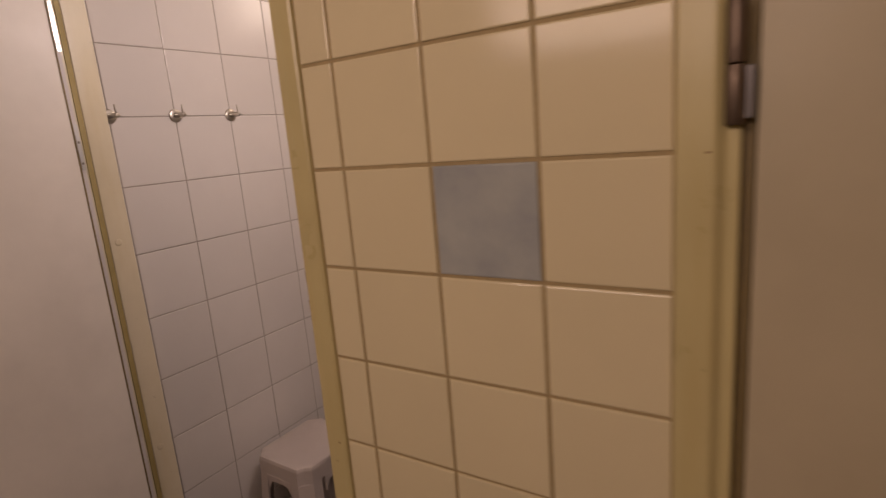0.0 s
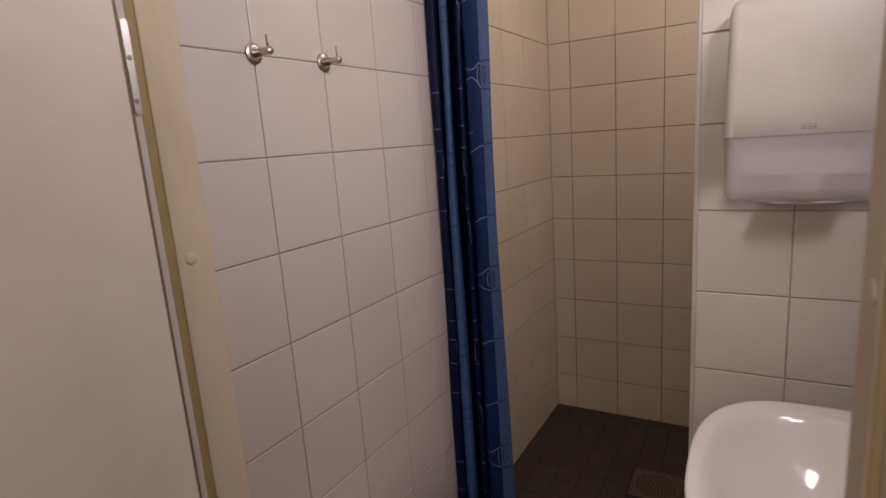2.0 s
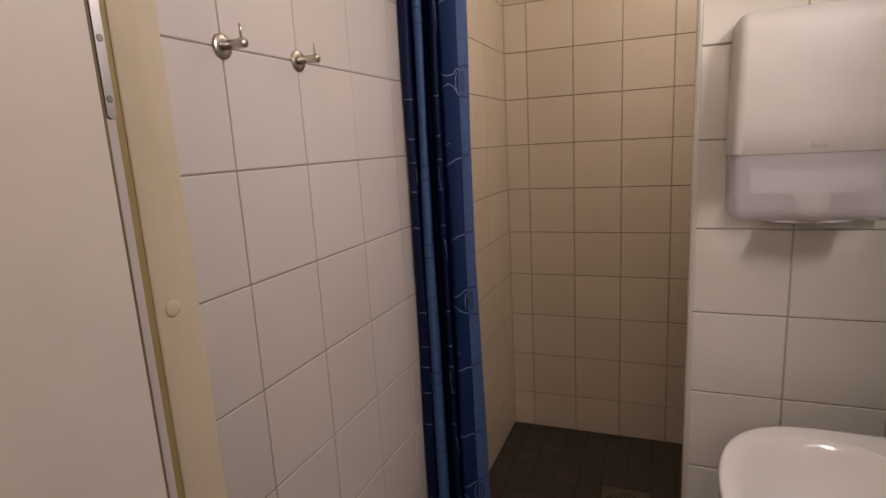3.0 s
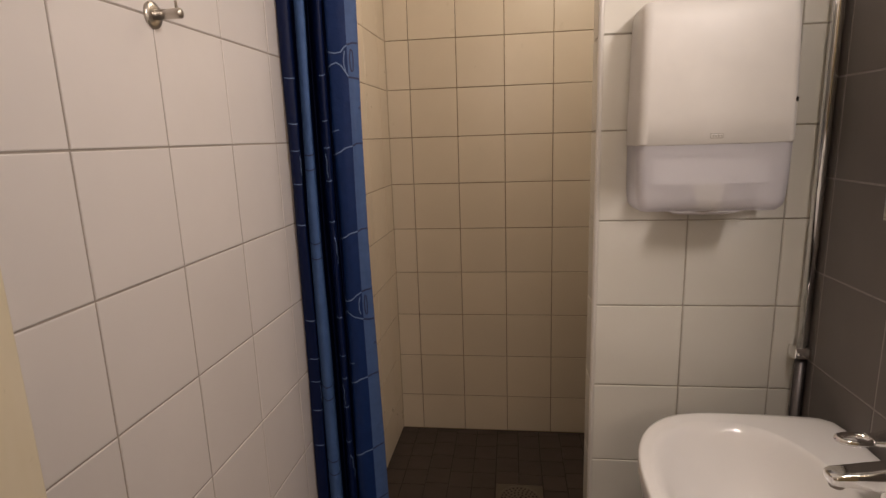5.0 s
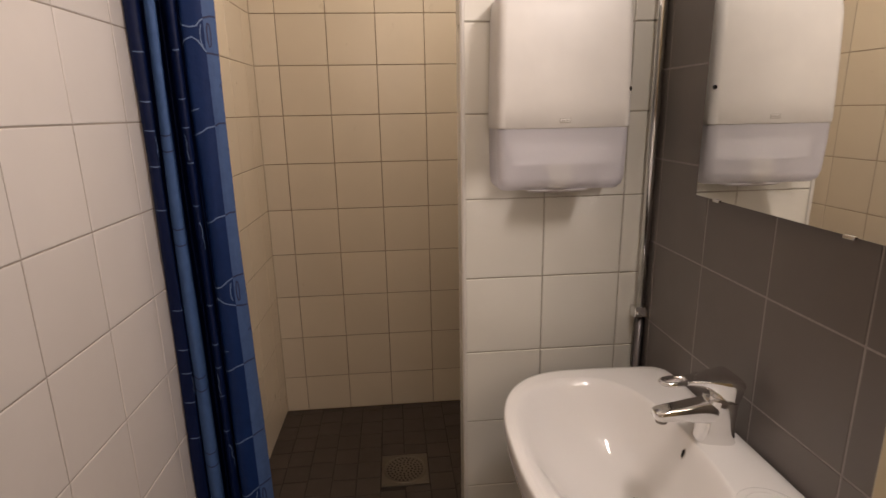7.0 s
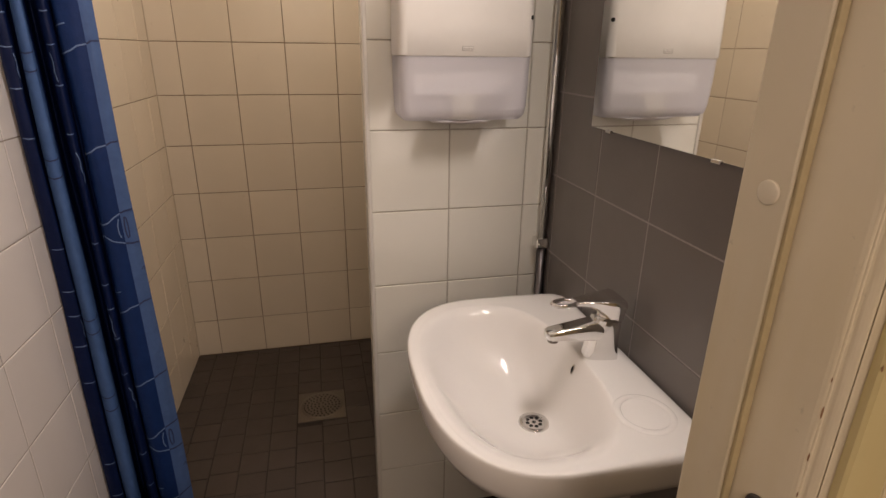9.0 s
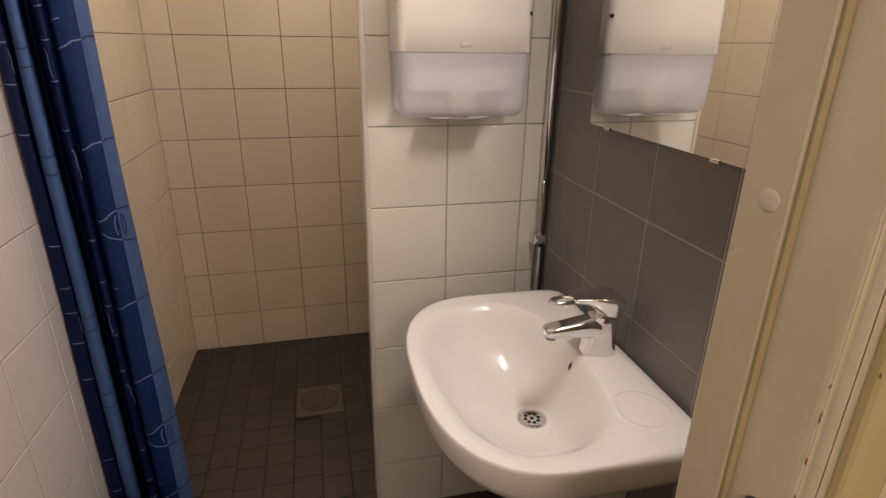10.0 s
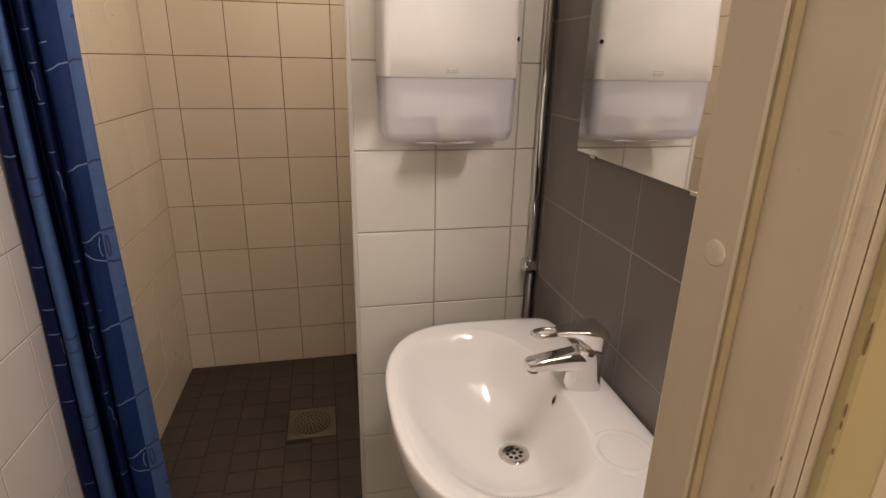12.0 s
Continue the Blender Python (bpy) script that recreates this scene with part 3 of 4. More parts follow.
# shallow soap hollow: a soft raised ring
bm = bmesh.new()
ringset = []
for k in range(10):
    a = 2 * math.pi * k / 10
    r, h = 0.0445 + 0.0065 * math.cos(a), 0.0022 * math.sin(a)
    ringset.append([(1.135 + r * math.cos(2 * math.pi * i / 48), -0.018 + 1.08 * r * math.sin(2 * math.pi * i / 48), RIM + 0.0002 + h) for i in range(48)])
loft(bm, ringset + [ringset[0]], True)
bmesh.ops.recalc_face_normals(bm, faces=bm.faces)
part("soap_hollow", bm, M_CERAMIC, basin, "round moulded soap hollow", True)
drain = part("drain", turned(bmesh.new(), [(0.0315, 0), (0.0315, 0.0025), (0.028, 0.0040), (0.022, 0.0030), (0.001, 0.0028)], pose(1.024, 0.172, 0.6395), 32), M_CHROME, basin, "chrome drain with round holes", True)
for k in range(9):
    r, a = (0.0, 0) if k == 8 else (0.0138, 2 * math.pi * k / 8)
    part("hole", turned(bmesh.new(), [(0.0041, 0), (0.0041, 0.0006)], pose(1.024 + r * math.cos(a), 0.172 + r * math.sin(a), 0.6421), 12), M_HOLE, drain)
OVERFLOW = (1.0987, 0.1730, 0.7561)
over = part("overflow", turned(bmesh.new(), [(0.0088, 0), (0.0088, 0.0012), (0.0076, 0.0016), (0.0066, 0.0004)], plane_of(OVERFLOW, (0, -1, 0), (0.269, 0, 0.963)) @ Matrix.Diagonal((0.52, 1.25, 1, 1)), 20), M_STEEL, basin, "steel-rimmed overflow hole", True)
part("hole", turned(bmesh.new(), [(0.0060, 0.0010), (0.0060, 0.0018)], plane_of(OVERFLOW, (0, -1, 0), (0.269, 0, 0.963)) @ Matrix.Diagonal((0.52, 1.25, 1, 1)), 16), M_HOLE, over)
# half pedestal that hides the waste pipe
bm = bmesh.new()
rings = []
for z, w, d in ((0.300, 0.130, 0.150), (0.306, 0.142, 0.158), (0.400, 0.164, 0.176), (0.520, 0.184, 0.196), (0.630, 0.206, 0.214)):
    rings.append([(EAST_X - 0.001 + y, 0.176 - x, z) for x, y in rounded(w, d, w * 0.42, 8)])
loft(bm, rings, True, True, True)
bmesh.ops.recalc_face_normals(bm, faces=bm.faces)
part("half_pedestal", bm, M_CERAMIC, basin, "white ceramic half pedestal", True).modifiers.new("edges", "EDGE_SPLIT").split_angle = radians(40)
# waste pipe under the bowl
trap = part("trap", turned(bmesh.new(), [(0.016, 0.36), (0.034, 0.365), (0.036, 0.44), (0.030, 0.46), (0.018, 0.47), (0.018, 0.60)], pose(1.03, 0.172, 0), 20), M_PLASTIC, basin, "white plastic bottle trap", True)
part("waste_pipe", turned(bmesh.new(), [(0.016, 0.0), (0.016, 0.15)], facing((1.045, 0.172, 0.44), (1, 0, 0)), 16), M_PLASTIC, trap, "", True)

# ---- mixer tap ----
tap = empty("mixer_tap", pose(1.150, 0.174, RIM + 0.001, 0, 0, 180), label="chrome single-lever mixer tap standing on the washbasin", category="tap")


def oval(cx, cz, rx, ry, tilt=0.0, n=24, power=2.4, taper=0.0):
    """Ring round (cx, 0, cz); local x points along the spout; tilt turns the ring forward, in degrees."""
    pts = []
    for k in range(n):
        a = 2 * math.pi * k / n
        c, s = math.cos(a), math.sin(a)
        f = (abs(c) ** power + abs(s) ** power) ** (-1 / power)
        p = Vector((rx * f * c, ry * f * s * (1 - taper * f * c), 0))
        q = Matrix.Rotation(radians(tilt), 3, "Y") @ p
        pts.append(Vector((cx + q.x, q.y, cz + q.z)))
    return pts


bm = bmesh.new()
loft(bm, [oval(0.0, 0.0, 0.0330, 0.0262, 0, 48, 4, 0.26), oval(0.0, 0.003, 0.0336, 0.0266, 0, 48, 4, 0.26), oval(-0.0012, 0.022, 0.0300, 0.0252, 0, 48, 4, 0.26), oval(-0.0025, 0.045, 0.0285, 0.0246, -2, 48, 4, 0.26), oval(-0.006, 0.070, 0.0272, 0.0244, -6, 48, 4, 0.22), oval(-0.008, 0.081, 0.0260, 0.0240, -8, 48, 4, 0.15), oval(-0.009, 0.085, 0.0215, 0.0205, -8, 48)], True, True, True)
bmesh.ops.recalc_face_normals(bm, faces=bm.faces)
body = part("body", bm, M_CHROME, tap, "", True)
part("neck", turned(bmesh.new(), [(0.0200, 0), (0.0196, 0.006), (0.0190, 0.016)], pose(-0.009, 0, 0.080, 0, -6, 0), 24), M_CHROME, body, "", True)
bm = bmesh.new()
loft(bm, [oval(-0.006, 0.058, 0.0235, 0.0225, 84, power=3.4), oval(0.018, 0.0585, 0.0215, 0.0222, 85, power=3.6), oval(0.045, 0.0585, 0.0172, 0.0208, 87, power=3.8), oval(0.080, 0.0575, 0.0128, 0.0188, 90, power=3.8), oval(0.106, 0.0560, 0.0108, 0.0172, 93, power=3.4), oval(0.113, 0.0550, 0.0088, 0.0145, 98, power=3), oval(0.1155, 0.0540, 0.0055, 0.0105, 100)], True, True, True)
bmesh.ops.recalc_face_normals(bm, faces=bm.faces)
spout = part("spout", bm, M_CHROME, tap, "", True)
part("aerator", turned(bmesh.new(), [(0.0098, 0), (0.0105, 0.001), (0.0105, 0.008)], pose(0.100, 0, 0.0395), 20), M_DULL_STEEL, spout, "", True)
bm = bmesh.new()
loft(bm, [oval(-0.0320, 0.0985, 0.0230, 0.0240, 90, 48, 5, 0.34), oval(-0.0305, 0.0985, 0.0285, 0.0296, 90, 48, 5, 0.34), oval(-0.0250, 0.0985, 0.0305, 0.0308, 90, 48, 5, 0.34), oval(-0.0060, 0.1010, 0.0275, 0.0262, 96, 48, 5, 0.34), oval(0.0060, 0.1085, 0.0190, 0.0230, 96, 48, 5, 0.34), oval(0.0180, 0.1140, 0.0128, 0.0200, 92, 48, 5, 0.34), oval(0.0340, 0.1172, 0.0088, 0.0170, 90, 48, 5, 0.34), oval(0.0480, 0.1188, 0.0066, 0.0150, 90, 48, 3.5, 0.15), oval(0.0620, 0.1195, 0.0050, 0.0138, 90, 48, 3.5, 0.15)], True, True, True)
bmesh.ops.recalc_face_normals(bm, faces=bm.faces)
lever = part("lever", bm, M_CHROME, tap, "", True)
for ob in (body, spout, lever):
    ob.modifiers.new("edges", "EDGE_SPLIT").split_angle = radians(38)
bm = bmesh.new()
rr = []
for k in range(33):
    a = 2 * math.pi * k / 32
    cx, cy = 0.082 + 0.0245 * math.cos(a), 0.0130 * math.sin(a)
    out = Vector((math.cos(a) * 0.0112, math.sin(a) * 0.0245, 0)).normalized()
    rr.append([Vector((cx, cy, 0.1195)) + out * (0.0048 * math.cos(b)) + Vector((0, 0, 0.0045 * math.sin(b))) for b in [2 * math.pi * j / 10 for j in range(10)]])
loft(bm, rr, True)
bmesh.ops.recalc_face_normals(bm, faces=bm.faces)
part("lever_loop", bm, M_CHROME, lever, "open loop at the lever's end", True)

# ---- hooks ----
HOOK_Z = ROW + 0.2 * 8 - 0.002


def hook():
    h = empty("wall_hook", label="brushed steel hook with round base plate on tiles", category="hook", group="hooks on the tiled wall")
    part("base_plate", turned(bmesh.new(), [(0.0205, 0), (0.0205, 0.003), (0.0190, 0.0045), (0.010, 0.005)], Matrix.Identity(4), 28), M_STEEL, h, "", True)
    part("stem", turned(bmesh.new(), [(0.0078, 0.004), (0.0078, 0.048), (0.0070, 0.0495)], Matrix.Identity(4), 20), M_STEEL, h, "", True)
    part("pin", turned(bmesh.new(), [(0.0022, 0.004), (0.0022, 0.029), (0.0014, 0.030)], pose(0, 0.0, 0.042, -90, 0, 0), 12), M_STEEL, h, "", True)
    return h


first = hook()
first.matrix_basis = WEST @ pose(-0.2, HOOK_Z, 0.0)
for u in (0.0, 0.2):
    copy_thing(first, WEST @ pose(u, HOOK_Z, 0.0))

# ---- shower curtain ----
# cross-section of the gathered cloth in plan
FOLDS = [(0.016, 0.664), (0.0165, 0.650), (0.0308, 0.643), (0.0439, 0.650), (0.0425, 0.672), (0.0385, 0.690), (0.0509, 0.662), (0.0679, 0.647), (0.0775, 0.652), (0.0712, 0.682), (0.0640, 0.730), (0.0784, 0.712), (0.0937, 0.678), (0.1078, 0.664), (0.1138, 0.672), (0.1080, 0.705), (0.1125, 0.700), (0.1241, 0.676), (0.1466, 0.668), (0.1664, 0.674), (0.180, 0.682), (0.1905, 0.697)]
BOTTOM, RAIL = 0.05, 2.0


def spline(points, count):
    out = []
    n = len(points)
    for k in range(count):
        f = k / (count - 1) * (n - 1)
        i = min(int(f), n - 2)
        t = f - i
        p = [Vector(points[min(max(j, 0), n - 1)]) for j in (i - 1, i, i + 1, i + 2)]
        out.append(0.5 * ((2 * p[1]) + (p[2] - p[0]) * t + (2 * p[0] - 5 * p[1] + 4 * p[2] - p[3]) * t * t + (3 * p[1] - p[0] - 3 * p[2] + p[3]) * t ** 3))
    return out


SECTION = spline(FOLDS, 150)
LENGTH = [0.0]
for a, b in zip(SECTION, SECTION[1:]):
    LENGTH.append(LENGTH[-1] + (b - a).length)


def cloth(u, z, proud=0.0):
    """The place on the curtain at the fraction u of its gathered width and the height z."""
    f = min(max(u, 0), 1) * (len(SECTION) - 1)
    i = min(int(f), len(SECTION) - 2)
    p = SECTION[i].lerp(SECTION[i + 1], f - i)
    d = (SECTION[i + 1] - SECTION[i]).normalized()
    h = (z - BOTTOM) / (RAIL - BOTTOM)
    sway = 0.010 * noise.noise((u * 5, z * 1.3, 0)) + 0.004 * noise.noise((u * 14, z * 3.1, 7))
    spread = 1.02 + 0.12 * max(0, 0.55 - h)
    x = 0.016 + (p.x - 0.016) * spread + 0.35 * sway * min(1, u * 6)
    y = 0.70 + (p.y - 0.70) * (1.0 + 0.25 * (0.5 - h)) + sway
    return Vector((x + d.y * proud, y - d.x * proud, z))


M_CURTAIN, nodes, links, s = material("blue_striped_curtain_cloth")
uv = nodes.new("ShaderNodeUVMap")
uv.uv_map = "cloth"
sep = nodes.new("ShaderNodeSeparateXYZ")
links.new(uv.outputs[0], sep.inputs[0])
NAVY, MID, LIGHT, BRIGHT = (0.0035, 0.0105, 0.055), (0.0080, 0.0275, 0.118), (0.068, 0.135, 0.325), (0.070, 0.125, 0.290)
stripes = nodes.new("ShaderNodeValToRGB")
stripes.color_ramp.interpolation = "CONSTANT"
BANDS = [(0.0, NAVY), (0.255, LIGHT), (0.425, NAVY), (0.735, MID), (0.905, BRIGHT)]
while len(stripes.color_ramp.elements) < len(BANDS):
    stripes.color_ramp.elements.new(0.5)
for e, (p, c) in zip(stripes.color_ramp.elements, BANDS):
    e.position, e.color = p, (*c, 1)
links.new(sep.outputs[0], stripes.inputs[0])
weave = noise_tex(nodes, links, 40, 5, 0.6, "World")
col = mix_colour(nodes, links, 1.0, stripes.outputs[0], ramp(nodes, links, weave, [(0.25, grey(0.8)), (0.75, grey(1))]), "MULTIPLY")
links.new(col, s.inputs["Base Color"])
s.inputs["Roughness"].default_value = 0.5
s.inputs["Specular IOR Level"].default_value = 0.18
bump(nodes, links, s, noise_tex(nodes, links, 20, 4, 0.6, "World"), 0.5, 0.008)

curtain = empty("shower_curtain", label="blue striped shower curtain gathered against the tiled wall", category="curtain")
bm = bmesh.new()
layer = bm.loops.layers.uv.new("cloth")
NU, NZ = 149, 60
grid = [[bm.verts.new(cloth(i / NU, BOTTOM + (RAIL - BOTTOM) * j / NZ)) for i in range(NU + 1)] for j in range(NZ + 1)]
for j in range(NZ):
    for i in range(NU):
        f = bm.faces.new((grid[j][i], grid[j][i + 1], grid[j + 1][i + 1], grid[j + 1][i]))
        for loop, (a, b) in zip(f.loops, ((i, j), (i + 1, j), (i + 1, j + 1), (i, j + 1))):
            loop[layer].uv = (a / NU, b / NZ)
cloth_ob = part("cloth", bm, M_CURTAIN, curtain, "", True)
solid = cloth_ob.modifiers.new("thickness", "SOLIDIFY")
solid.thickness, solid.offset = 0.0012, -1.0
M_PRINT_LIGHT = plain("pale_blue_print", (0.135, 0.205, 0.37), 0.6)
M_PRINT_DARK = plain("navy_print", (0.012, 0.022, 0.085), 0.6)


def stroke(name, pts, mat, width=0.0032):
    """A printed line along points (u, z) of the curtain."""
    fine = []
    for (u0, z0), (u1, z1) in zip(pts, pts[1:]):
        fine += [(u0 + (u1 - u0) * k / 8, z0 + (z1 - z0) * k / 8) for k in range(8)]
    fine.append(pts[-1])
    places = [cloth(u, z, 0.0007) for u, z in fine]
    bm = bmesh.new()
    rings = []
    for k, p in enumerate(places):
        along = (places[min(k + 1, len(places) - 1)] - places[max(k - 1, 0)]).normalized()
        out = (cloth(fine[k][0], fine[k][1], 0.002) - cloth(fine[k][0], fine[k][1], 0.0)).normalized()
        side = along.cross(out).normalized() * width / 2
        rings.append([p - side, p - side + out * 0.0003, p + side + out * 0.0003, p + side])
    loft(bm, rings, True, True, True)
    part(name, bm, mat, cloth_ob)


# the printed pattern repeats down the cloth; u runs across it, heights count from each pattern's middle
EDGE = 0.905
for base in (2.190, 1.558, 0.953, 0.348):
    def line(name, pts, mat, width=0.0030):
        if all(0.07 < base + dz < 1.98 for _, dz in pts):
            stroke(name, [(u, base + dz) for u, dz in pts], mat, width)

    # a bone-shaped figure on the blue band with a navy ring on its pale border
    if 1.0 < base < 2.0:
        line("pale_line", [(0.775, 0.036), (0.805, 0.022), (0.840, 0.017), (0.870, 0.019), (0.890, 0.030), (EDGE, 0.034)], M_PRINT_LIGHT)
        line("pale_line", [(0.775, -0.024), (0.815, -0.010), (0.845, -0.004), (0.870, -0.012), (EDGE, -0.036)], M_PRINT_LIGHT)
    else:
        line("pale_line", [(0.775, 0.018), (0.795, 0.011), (0.820, 0.009), (0.845, 0.014), (0.875, 0.027), (EDGE, 0.035)], M_PRINT_LIGHT)
        line("pale_line", [(0.775, -0.036), (0.800, -0.020), (0.815, -0.018), (0.850, -0.030), (EDGE, -0.038)], M_PRINT_LIGHT)
    line("pale_line", [(0.893, 0.022), (0.885, 0.006), (0.885, -0.012), (0.892, -0.024)], M_PRINT_LIGHT, 0.0022)
    line("navy_line", [(EDGE + 0.002, 0.036), (0.945, 0.040), (0.992, 0.040)], M_PRINT_DARK, 0.0042)
    line("navy_line", [(EDGE + 0.002, -0.038), (0.945, -0.040), (0.992, -0.042)], M_PRINT_DARK, 0.0042)
    line("navy_line", [(0.928, 0.026), (0.921, 0.008), (0.922, -0.012), (0.930, -0.026), (0.943, -0.022), (0.946, 0.004), (0.940, 0.022), (0.928, 0.026)], M_PRINT_DARK, 0.0030)
    line("navy_line", [(0.972, -0.112), (0.985, -0.106), (0.992, -0.116)], M_PRINT_DARK, 0.0024)
    # wavy cross lines
    line("pale_line", [(0.765, -0.166), (0.800, -0.165), (0.838, -0.160)], M_PRINT_LIGHT, 0.0024)
    for dz in (-0.200, -0.412):
        line("pale_line", [(0.765, dz - 0.020), (0.805, dz - 0.020), (0.840, dz - 0.013), (0.865, dz - 0.004), (EDGE, dz)], M_PRINT_LIGHT)
        line("navy_line", [(EDGE + 0.002, dz), (0.940, dz + 0.006), (0.992, dz + 0.006)], M_PRINT_DARK, 0.0038)
    for dz in (-0.216, -0.252, -0.435, -0.474):
        line("navy_line", [(0.285, dz - 0.001), (0.330, dz - 0.004), (0.375, dz - 0.001), (0.405, dz + 0.004)], M_PRINT_DARK)
    # short dashes on the navy folds
    for dz in (-0.036, -0.142, -0.206, -0.287, -0.389):
        line("pale_line", [(0.075, dz), (0.110, dz - 0.002), (0.150, dz - 0.001)], M_PRINT_LIGHT, 0.0022)
        line("pale_line", [(0.590, dz + 0.004), (0.620, dz + 0.003), (0.655, dz + 0.005)], M_PRINT_LIGHT, 0.0022)
    line("pale_line", [(0.140, -0.220), (0.152, -0.238), (0.145, -0.255), (0.156, -0.268)], M_PRINT_LIGHT, 0.0020)
    line("pale_line", [(0.600, -0.218), (0.612, -0.236), (0.605, -0.256), (0.618, -0.276)], M_PRINT_LIGHT, 0.0020)
    line("pale_line", [(0.635, -0.425), (0.655, -0.440), (0.650, -0.462), (0.668, -0.478), (0.660, -0.494)], M_PRINT_LIGHT, 0.0022)

# ---- stool ----
stool = empty("step_stool", pose(0.204, 0.164, -0.011, 0, 0, -2) @ Matrix.Diagonal((1.06, 1.06, 1.0, 1)), label="pinkish white plastic stool with cut-out sides", category="stool")


def octagon(w, d, c, z):
    """A rectangle whose cut corners are scooped slightly inwards."""
    e = 0.60 * c
    return [(-w + c, -d, z), (w - c, -d, z), (w - e, -d + e, z), (w, -d + c, z), (w, d - c, z), (w - e, d - e, z), (w - c, d, z), (-w + c, d, z), (-w + e, d - e, z), (-w, d - c, z), (-w, -d + c, z), (-w + e, -d + e, z)]


bm = bmesh.new()
loft(bm, [octagon(0.124, 0.139, 0.034, 0.355), octagon(0.123, 0.138, 0.034, 0.405), octagon(0.120, 0.135, 0.033, 0.415), octagon(0.112, 0.127, 0.031, 0.4175)], True, True, True)
bmesh.ops.recalc_face_normals(bm, faces=bm.faces)
part("seat", bm, M_STOOL, stool)
for sx in (-1, 1):
    for sy in (-1, 1):
        bm = bmesh.new()
        rings = []
        for z, o in ((0.012, 0.028), (0.18, 0.012), (0.30, 0.004), (0.356, 0.0)):
            w, d, c = 0.124 + o, 0.139 + o, 0.034
            in1, in2 = 0.075 - z * 0.02, 0.075 - z * 0.02
            rings.append([(sx * (w - in1), sy * d, z), (sx * (w - c), sy * d, z), (sx * w, sy * (d - c), z), (sx * w, sy * (d - in2), z), (sx * (w - 0.008), sy * (d - in2), z), (sx * (w - c - 0.004), sy * (d - 0.010), z), (sx * (w - in1), sy * (d - 0.008), z)])
        loft(bm, rings, True, True, True)
        bmesh.ops.recalc_face_normals(bm, faces=bm.faces)
        part("leg", bm, M_STOOL, stool)
for sx, sy, a in ((0, -1, 0), (1, 0, 90), (0, 1, 180), (-1, 0, 270)):
    # apron with an arched lower edge between the legs
    bm = bmesh.new()
    half = 0.055
    reach = 0.1365 if sy else 0.1215
    arch = []
    for k in range(9):
        t = -1 + k / 4
        z = 0.30 + 0.040 * math.sqrt(max(0, 1 - t ** 4))
        arch.append((t * half, z))
    rings = []
    for depth in (reach + 0.0035, reach - 0.006):
        rings.append([Vector((x, -depth, z)) for x, z in arch] + [Vector((half, -depth, 0.358)), Vector((-half, -depth, 0.358))])
    loft(bm, rings, True, True, True)
    bmesh.ops.recalc_face_normals(bm, faces=bm.faces)
    bmesh.ops.rotate(bm, cent=(0, 0, 0), matrix=Matrix.Rotation(radians(a), 3, "Z"), verts=bm.verts)
    part("apron", bm, M_STOOL, stool)

# ---- floor drain ----
grate = empty("floor_drain", pose(0.5805, 1.218, 0.0, 0, 0, 0), label="square steel floor drain with round perforated grate", category="drain")
part("plate", boxed((-0.092, -0.094, -0.004), (0.092, 0.094, 0.0012), 0.001), M_DRAIN, grate)
part("grate", turned(bmesh.new(), [(0.084, 0), (0.084, 0.002), (0.080, 0.0032), (0.077, 0.0022), (0.01, 0.0022)], pose(0, 0, 0), 40), M_DRAIN, grate, "round perforated steel grate", True)
bm = bmesh.new()
for ring, count in ((0.014, 5), (0.028, 11), (0.042, 17), (0.056, 22), (0.069, 28)):
    for k in range(count):
        a = 2 * math.pi * (k + 0.5 * (ring > 0.03)) / count
        turned(bm, [(0.0040, 0), (0.0040, 0.0005)], pose(ring * math.cos(a), ring * math.sin(a), 0.0021), 8)
part("holes", bm, M_HOLE, grate)["kind"] = "stuff"

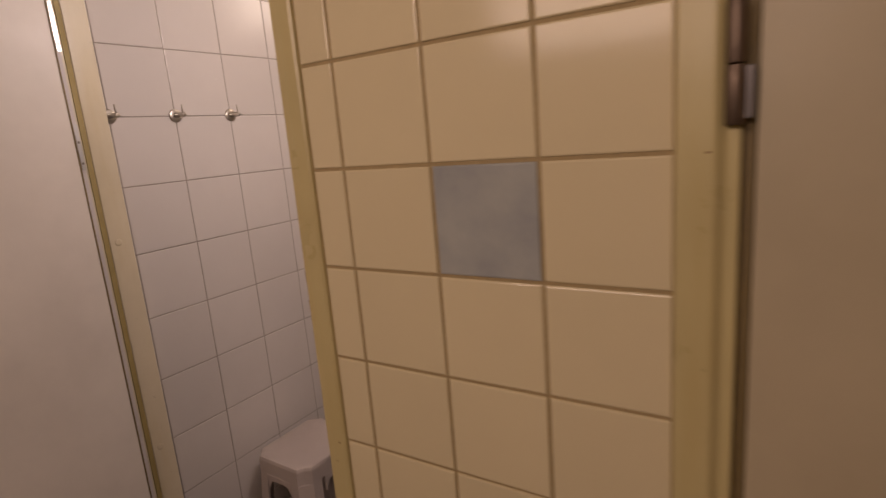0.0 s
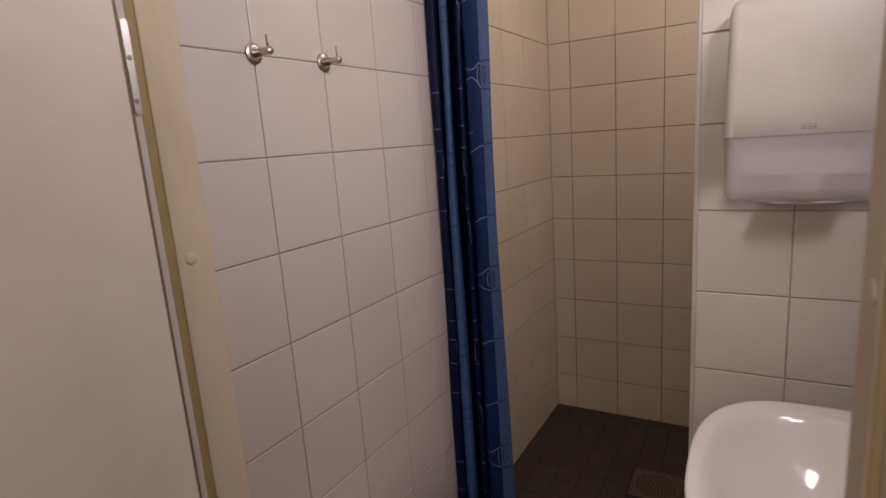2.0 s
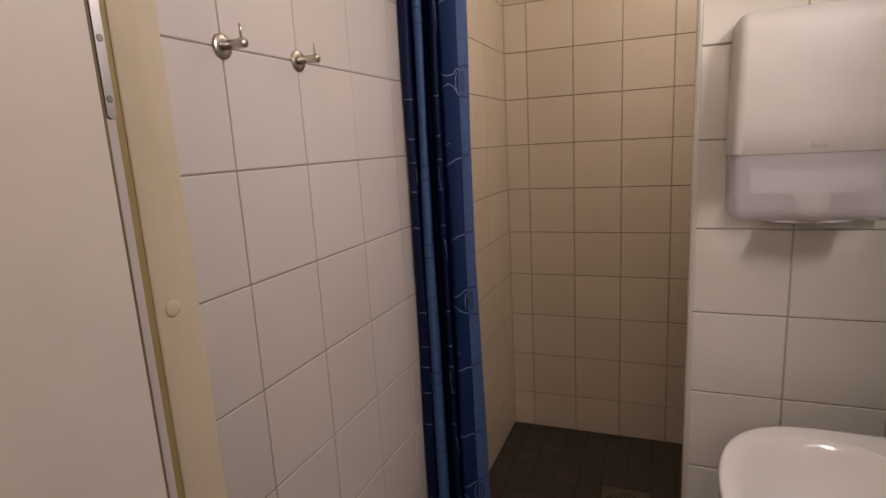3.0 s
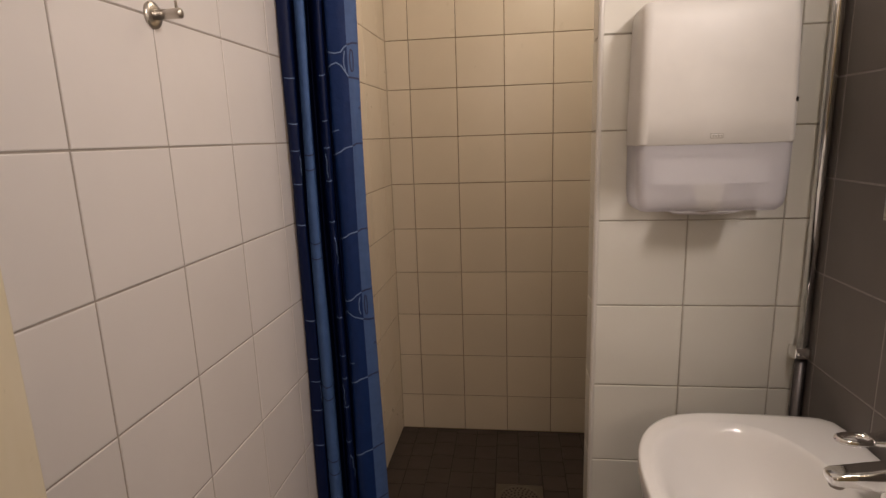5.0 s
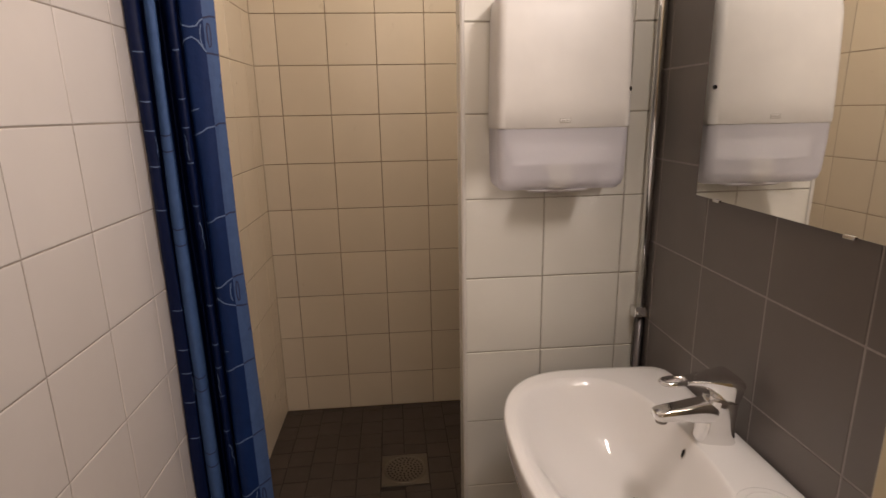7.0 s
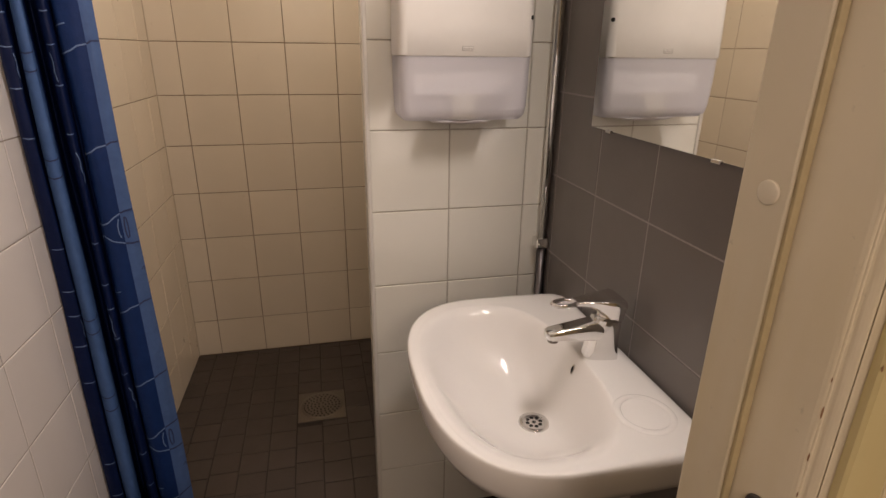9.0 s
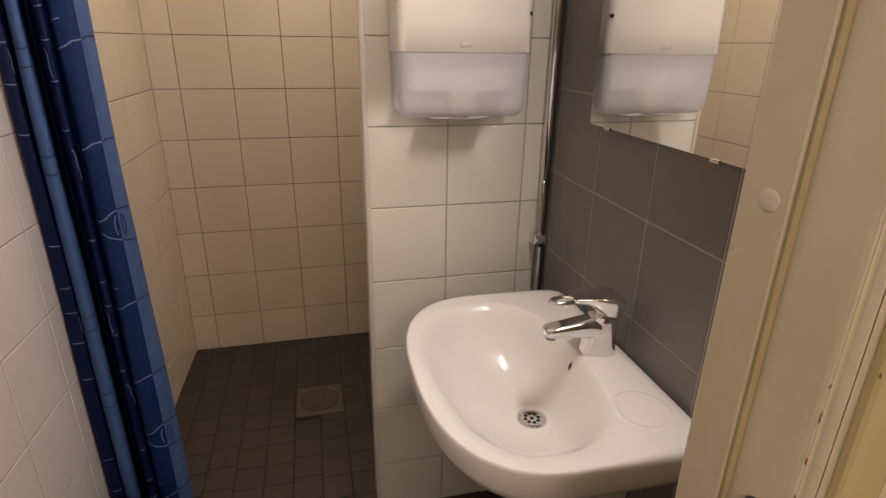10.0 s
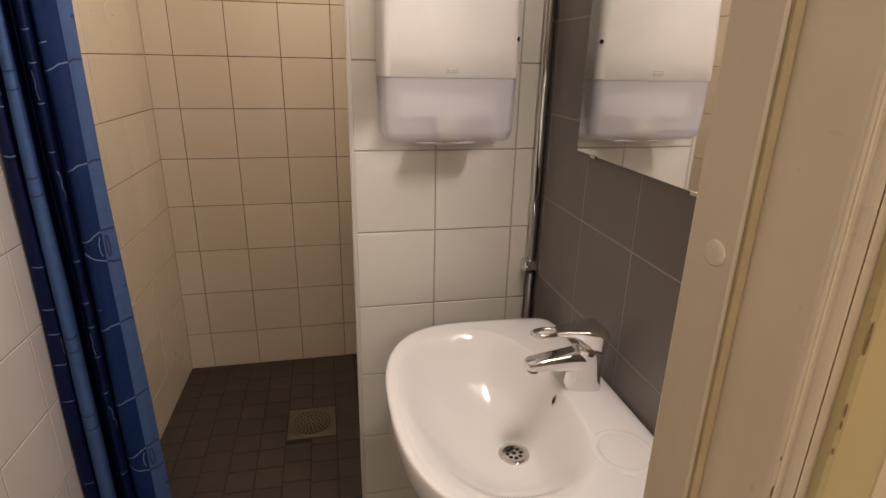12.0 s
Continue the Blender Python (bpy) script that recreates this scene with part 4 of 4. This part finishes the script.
# ---- tiles ----
rows = cuts(0.0, TOP, ROW, 0.2)
lay_tiles(wall_west, WEST, cuts(-0.295, 0.70, 0.0, 0.2), cuts(0.0, TOP, ROW - 0.0035, 0.2), M_WHITE_TILE, 0.0026)
lay_tiles(wall_shower, WEST, cuts(0.70, 1.7185, 0.0, 0.2), rows, M_CREAM_TILE, 0.003)
lay_tiles(wall_north, NORTH, cuts(0.0310, EAST_X - 0.002, 0.132, 0.2), rows, M_CREAM_TILE, 0.0027)
lay_tiles(wall_partition, PIER, cuts(0.7505, EAST_X - 0.002, 0.9462, 0.2), rows, M_PIER_TILE)
lay_tiles(wall_partition, plane_of((0.745, 0, 0), (0, -1, 0), (0, 0, 1)), [(-0.712, -0.620)], rows, M_PIER_TILE)
lay_tiles(wall_east, EAST, cuts(-PIER_Y + 0.002, 0.295, -0.1655, 0.2025), cuts(0.0, TOP, 0.0415, 0.2035), M_DARK_TILE, 0.0036, 0.12, 0.006, 0.0007)
lay_tiles(wall_east, EAST, cuts(-NORTH_Y + 0.004, -0.72, 0.0, 0.2), rows, M_CREAM_TILE, 0.0032)
F = 0.150
hall_cols = cuts(1.0098, 1.520, 1.071, F)
hall_rows = cuts(0.0, TOP, 1.4085 - 9 * F, F)
blue_col = [i for i, (a, b) in enumerate(hall_cols) if a < 1.30 < b][0]
blue_row = [j for j, (a, b) in enumerate(hall_rows) if a < 1.33 < b][0]
lay_tiles(wall_south, HALL, hall_cols, hall_rows, M_HALL_TILE, 0.0046, 0.25, 0.006, 0.002, {(blue_col, blue_row): M_BLUE_TILE})

FLOOR = plane_of((0, 0, 0), (1, 0, 0), (0, 1, 0))
floor_cols = cuts(0.0, EAST_X, 0.486, 0.0945)
rng = random.Random(11)
# the rows run nearly level across the columns
shift = [rng.uniform(-0.006, 0.006) + (0.0 if k % 3 else 0.020) for k in range(len(floor_cols))]


def floor_rows(i):
    u0, u1 = floor_cols[i]
    out = cuts(HALL_IN - 0.02, NORTH_Y - 0.002, 0.985 + shift[i], 0.0985)
    if u1 > 0.52 and u0 < 0.655:
        return [(a, min(b, 1.120)) for a, b in out if a < 1.095] + [(max(a, 1.316), b) for a, b in out if b > 1.336]
    return out


lay_tiles(floor, FLOOR, floor_cols, floor_rows, M_FLOOR_TILE, 0.004, 0.3, 0.006, 0.0015)
